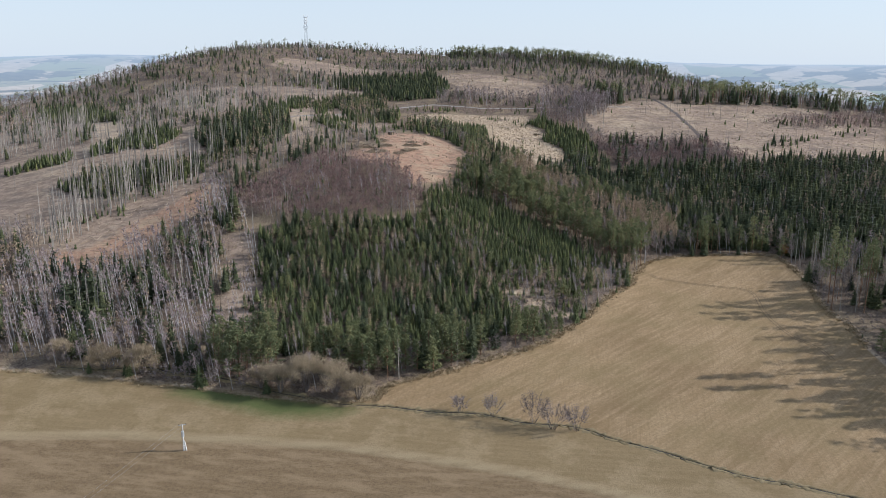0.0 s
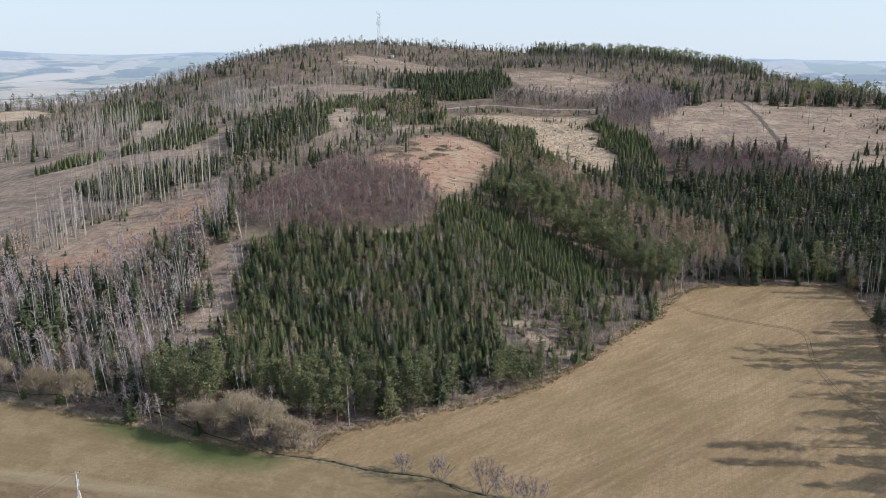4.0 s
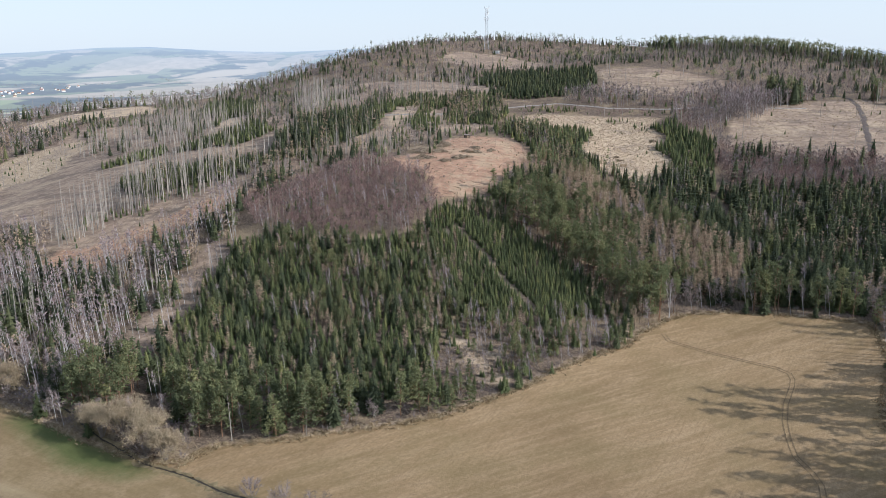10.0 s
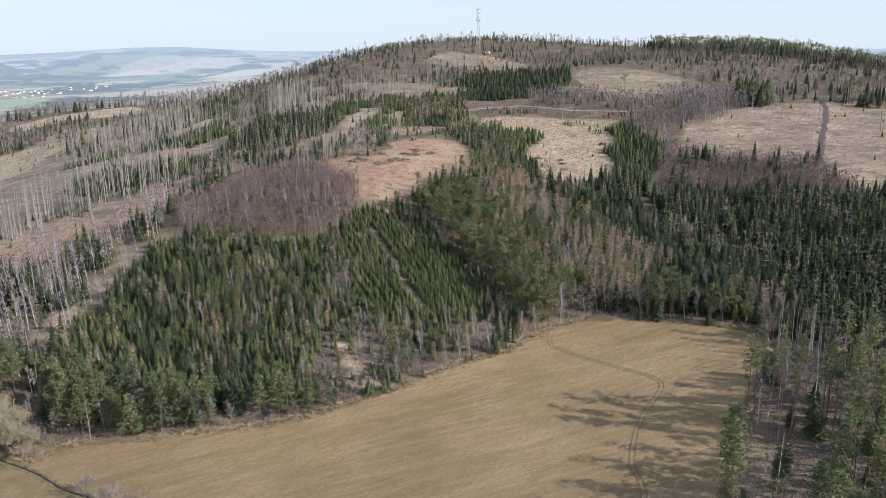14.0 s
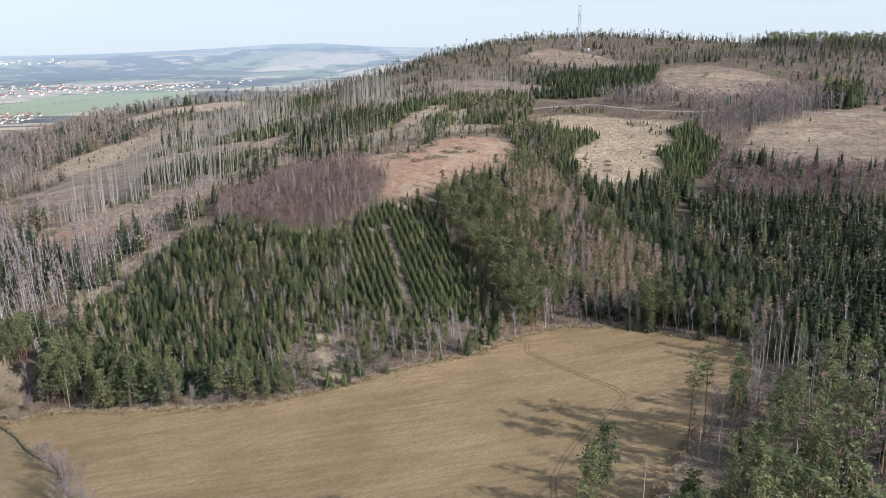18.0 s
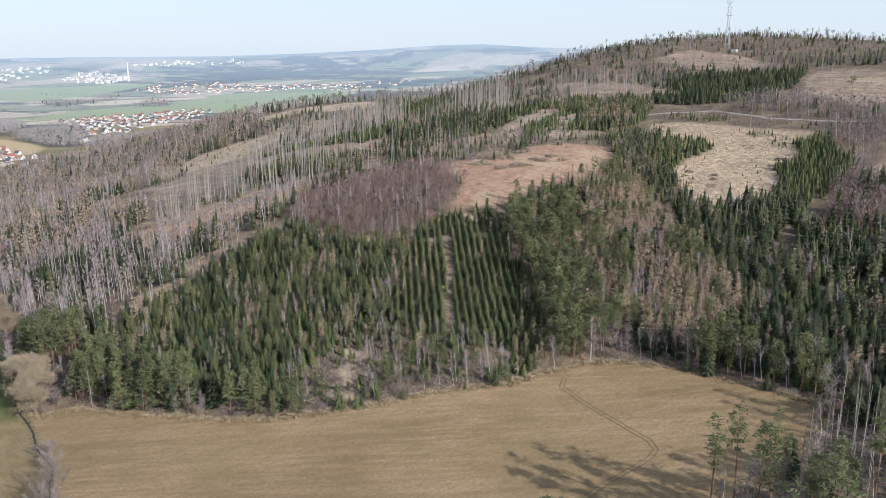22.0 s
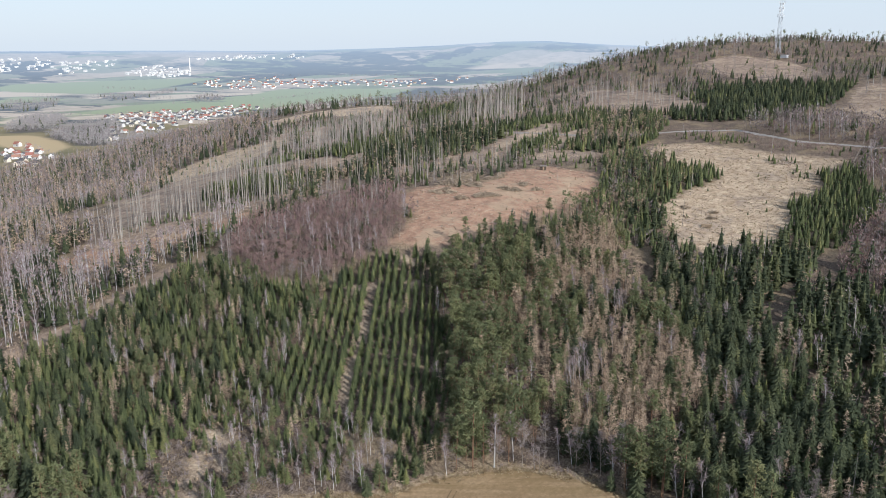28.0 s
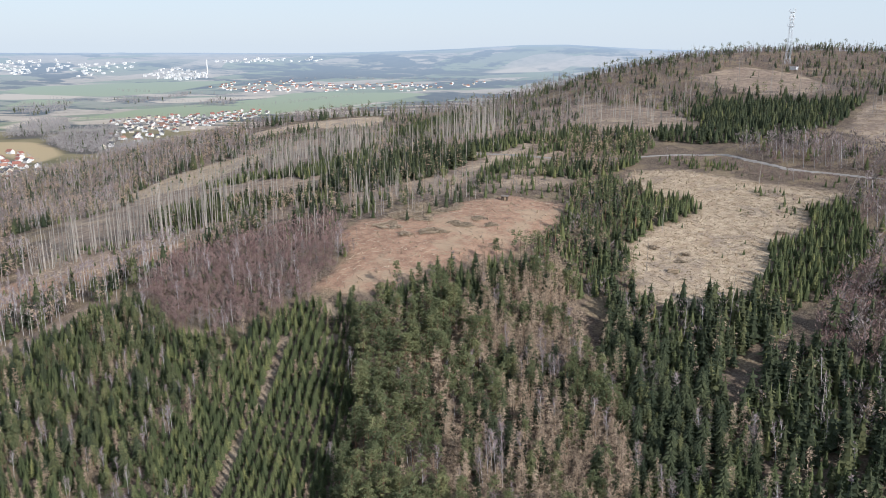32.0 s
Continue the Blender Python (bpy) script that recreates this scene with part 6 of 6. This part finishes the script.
def roof_bm(w, d, h, rise):
    bm = bmesh.new()
    o, t = 0.6, 0.22
    for s in (-1, 1):
        a = [(-w / 2 - o, s * (d / 2 + o), h - o * rise / (d / 2)), (w / 2 + o, s * (d / 2 + o), h - o * rise / (d / 2)), (w / 2 + o, 0, h + rise), (-w / 2 - o, 0, h + rise)]
        v = [bm.verts.new((x, y, z + 0.05)) for x, y, z in a] + [bm.verts.new((x, y, z + 0.05 + t)) for x, y, z in a]
        for q in ((0, 1, 2, 3), (4, 5, 6, 7), (0, 1, 5, 4), (1, 2, 6, 5), (2, 3, 7, 6), (3, 0, 4, 7)):
            bm.faces.new([v[i] for i in q])
    bmesh.ops.recalc_face_normals(bm, faces=bm.faces)
    return bm


def house_kit(w, d, h, rise, wall, roof, label):
    ob = tagged(new("house"), label, "house", "houses of the village")
    part("wall", gable_bm(w, d, h, rise), wall, ob)
    part("roof", roof_bm(w, d, h, rise), roof, ob)
    part("chimney", box_bm(0.7, 0.7, 1.6, h + rise * 0.7, 0.03), ROOFS[3], ob).location = (w * 0.2, 0.8, 0)
    for x in (-w * 0.25, w * 0.25):
        part("window", box_bm(1.6, 0.1, 1.5, h * 0.45), GLASS, ob).location = (x, -(d / 2 + 0.02), 0)
    return ob


r = np.random.default_rng(12)
KITS = [house_kit(11, 9, 5.0, 3.6, WALLS[0], ROOFS[0], "white rendered house with a red tiled gable roof"), house_kit(13, 9, 4.2, 3.4, WALLS[0], ROOFS[1], "white house with an orange tiled roof"),
        house_kit(10, 8.5, 5.5, 3.2, WALLS[1], ROOFS[2], "cream house with a dark slate roof"), house_kit(15, 10, 3.4, 3.0, WALLS[2], ROOFS[3], "long grey house with a brown roof"), house_kit(10, 9, 5.4, 3.8, WALLS[0], ROOFS[2], "white house with a dark gable roof")]
VILLAGE = [(-1628, 873), (-1751, 965), (-1777, 1103), (-1885, 1363), (-1757, 1350), (-1449, 1076), (-1193, 881), (-1065, 763), (-971, 662), (-1136, 722), (-1356, 833)]
HAMLET = [(-947, 516), (-1047, 565), (-967, 577), (-757, 547), (-721, 508), (-724, 474)]
NEXT_VILLAGE = [(-2899, 1623), (-3043, 1890), (-2979, 2076), (-2718, 2148), (-2588, 2351), (-2355, 2411), (-2419, 2013), (-2574, 1662)]
LAST_VILLAGE = [(-2280, 2082), (-2555, 2386), (-2427, 2511), (-2395, 2750), (-2275, 2592), (-2220, 2263)]
used = set()
far_houses = []
for w, d, wall, roof, label in ((13, 10, 0, 0, "distant white house with a red roof"), (16, 11, 0, 1, "distant white house with an orange roof"), (14, 11, 1, 3, "distant cream house with a brown roof")):
    ob = tagged(new("house"), label, "house", "houses of the far villages")
    part("wall", gable_bm(w, d, 5.0, 3.8), WALLS[wall], ob)
    part("roof", roof_bm(w, d, 5.0, 3.8), ROOFS[roof], ob)
    far_houses.append(ob)
for poly, step, share, kits in ((VILLAGE, 25, 0.72, KITS), (HAMLET, 22, 0.8, KITS), (NEXT_VILLAGE, 42, 0.62, far_houses), (LAST_VILLAGE, 46, 0.6, far_houses)):
    for x, y in scatter(poly, step, 500 + step)[0]:
        if r.uniform() > share:
            continue
        kit = kits[int(r.integers(0, len(kits)))]
        size = r.uniform(0.72, 0.98)
        m = Matrix.Translation(at(x, y)) @ pose(0, 0, 0, 0, 0, float(r.choice([20, 110, 65, 155]) + r.uniform(-12, 12))) @ Matrix.Diagonal((size, size, size, 1))
        if kit not in used:
            used.add(kit)
            kit.matrix_world = m
        else:
            copy_thing(kit, m)


TOWN_WALL = plain_material("weathered_pale_render", (0.68, 0.67, 0.64), 0.9, 0.12, 0.5)


def block_kit(w, d, h, label):
    ob = tagged(new("apartment_block"), label, "apartment building", "apartment blocks of the town")
    part("wall", box_bm(w, d, h + 6, -6, 0.1), TOWN_WALL, ob)
    part("roof", box_bm(w - 1, d - 1, 0.8, h, 0.05), WALLS[2], ob)
    for k in range(2, int(h / 3), 3):
        part("window_row", box_bm(w - 4, d + 0.3, 1.3, k * 3 - 1.8), GLASS, ob)
    return ob


BLOCKS = [block_kit(26, 9, 9, "long white concrete apartment block"), block_kit(13, 10, 14, "tall white concrete apartment tower"), block_kit(18, 12, 6, "low pale hall-like building")]
TOWN = [[(-4109, 1131), (-4055, 1395), (-3922, 1488), (-3784, 1446), (-3741, 1190), (-3704, 1047)], [(-3922, 1488), (-3891, 1709), (-3751, 1659), (-3607, 1493), (-3530, 1324)],
        [(-3441, 1563), (-3714, 1798), (-3446, 1885), (-3244, 1818), (-3212, 1629)], [(-3740, 2014), (-3743, 2202), (-3562, 2537), (-3456, 2611), (-3462, 2477), (-3612, 2170)]]
used = set()
for i, poly in enumerate(TOWN):
    for x, y in scatter(poly, 33, 600 + i)[0]:
        if r.uniform() > 0.6:
            continue
        k = int(r.choice(3, p=[0.5, 0.25, 0.25]))
        m = Matrix.Translation(at(x, y)) @ pose(0, 0, 0, 0, 0, float(r.choice([35, 125]) + r.uniform(-10, 10))) @ Matrix.Diagonal((*(r.uniform(0.55, 1.1) for _ in range(3)), 1))
        if k not in used:
            used.add(k)
            BLOCKS[k].matrix_world = m
        else:
            copy_thing(BLOCKS[k], m)
stack_ob = thing("factory_chimney", "tall white factory chimney rising above the town", "chimney", at(-3403, 1873))
part("shaft", rod_bm((0, 0, -4), (0, 0, 66), 3.6, 2.2, 16), WALLS[0], stack_ob)
part("rim", rod_bm((0, 0, 66), (0, 0, 68), 2.6, 2.6, 16), WALLS[2], stack_ob)

# ---- hedges, gardens and far woods of the plain ----
lots = []
for i, q in enumerate(FAR_WOODS[:6]):
    lots.append(scatter(q, 9 if i > 2 else 13, 700 + i)[0])
p = np.concatenate(lots)
r = np.random.default_rng(13)
bushy = r.uniform(0, 1, len(p)) < 0.94
wood_stuff("far_broadleaf_woods", "leafless grey-brown woods and hedges on the plain", "bare", np.column_stack([p[bushy], r.uniform(9, 15, bushy.sum())]), COPSE, 701, HAZED_TWIG)
wood_stuff("far_conifers", "dark conifers scattered among the far woods", "deep_spruce", np.column_stack([p[~bushy], r.uniform(9, 16, (~bushy).sum())]), FAR["deep_spruce"], 702)
p = np.concatenate([scatter(VILLAGE, 21, 710)[0], scatter(HAMLET, 15, 711)[0], scatter(NEXT_VILLAGE, 40, 712)[0]])
wood_stuff("garden_trees", "leafless garden trees between the houses", "bare", np.column_stack([p, r.uniform(5, 9, len(p))]), COPSE, 713, HAZED_TWIG)
# hedgerows between the fields
HEDGES = [[(-2700, 1000), (-2350, 1200), (-2250, 1600)], [(-2150, 1000), (-2050, 1500), (-2300, 2000)], [(-1900, 760), (-1700, 900), (-1750, 1050)], [(-2900, 1300), (-2600, 1500), (-2500, 1750)], [(-3000, 2100), (-2700, 2500), (-2300, 2800)], [(-1300, 560), (-1250, 700)], [(-2000, 2900), (-2300, 3100)]]
pts = []
for i, line in enumerate(HEDGES):
    for (x0, y0), (x1, y1) in zip(line, line[1:]):
        n = int(math.hypot(x1 - x0, y1 - y0) / 9)
        f = r.uniform(0, 1, (n, 1))
        pts.append(np.array([[x0, y0]]) * (1 - f) + np.array([[x1, y1]]) * f + r.normal(size=(n, 2)) * 6)
p = np.concatenate(pts)
wood_stuff("hedgerows", "leafless hedgerows between the far fields", "bare", np.column_stack([p, r.uniform(6, 12, len(p))]), COPSE, 715, HAZED_TWIG)
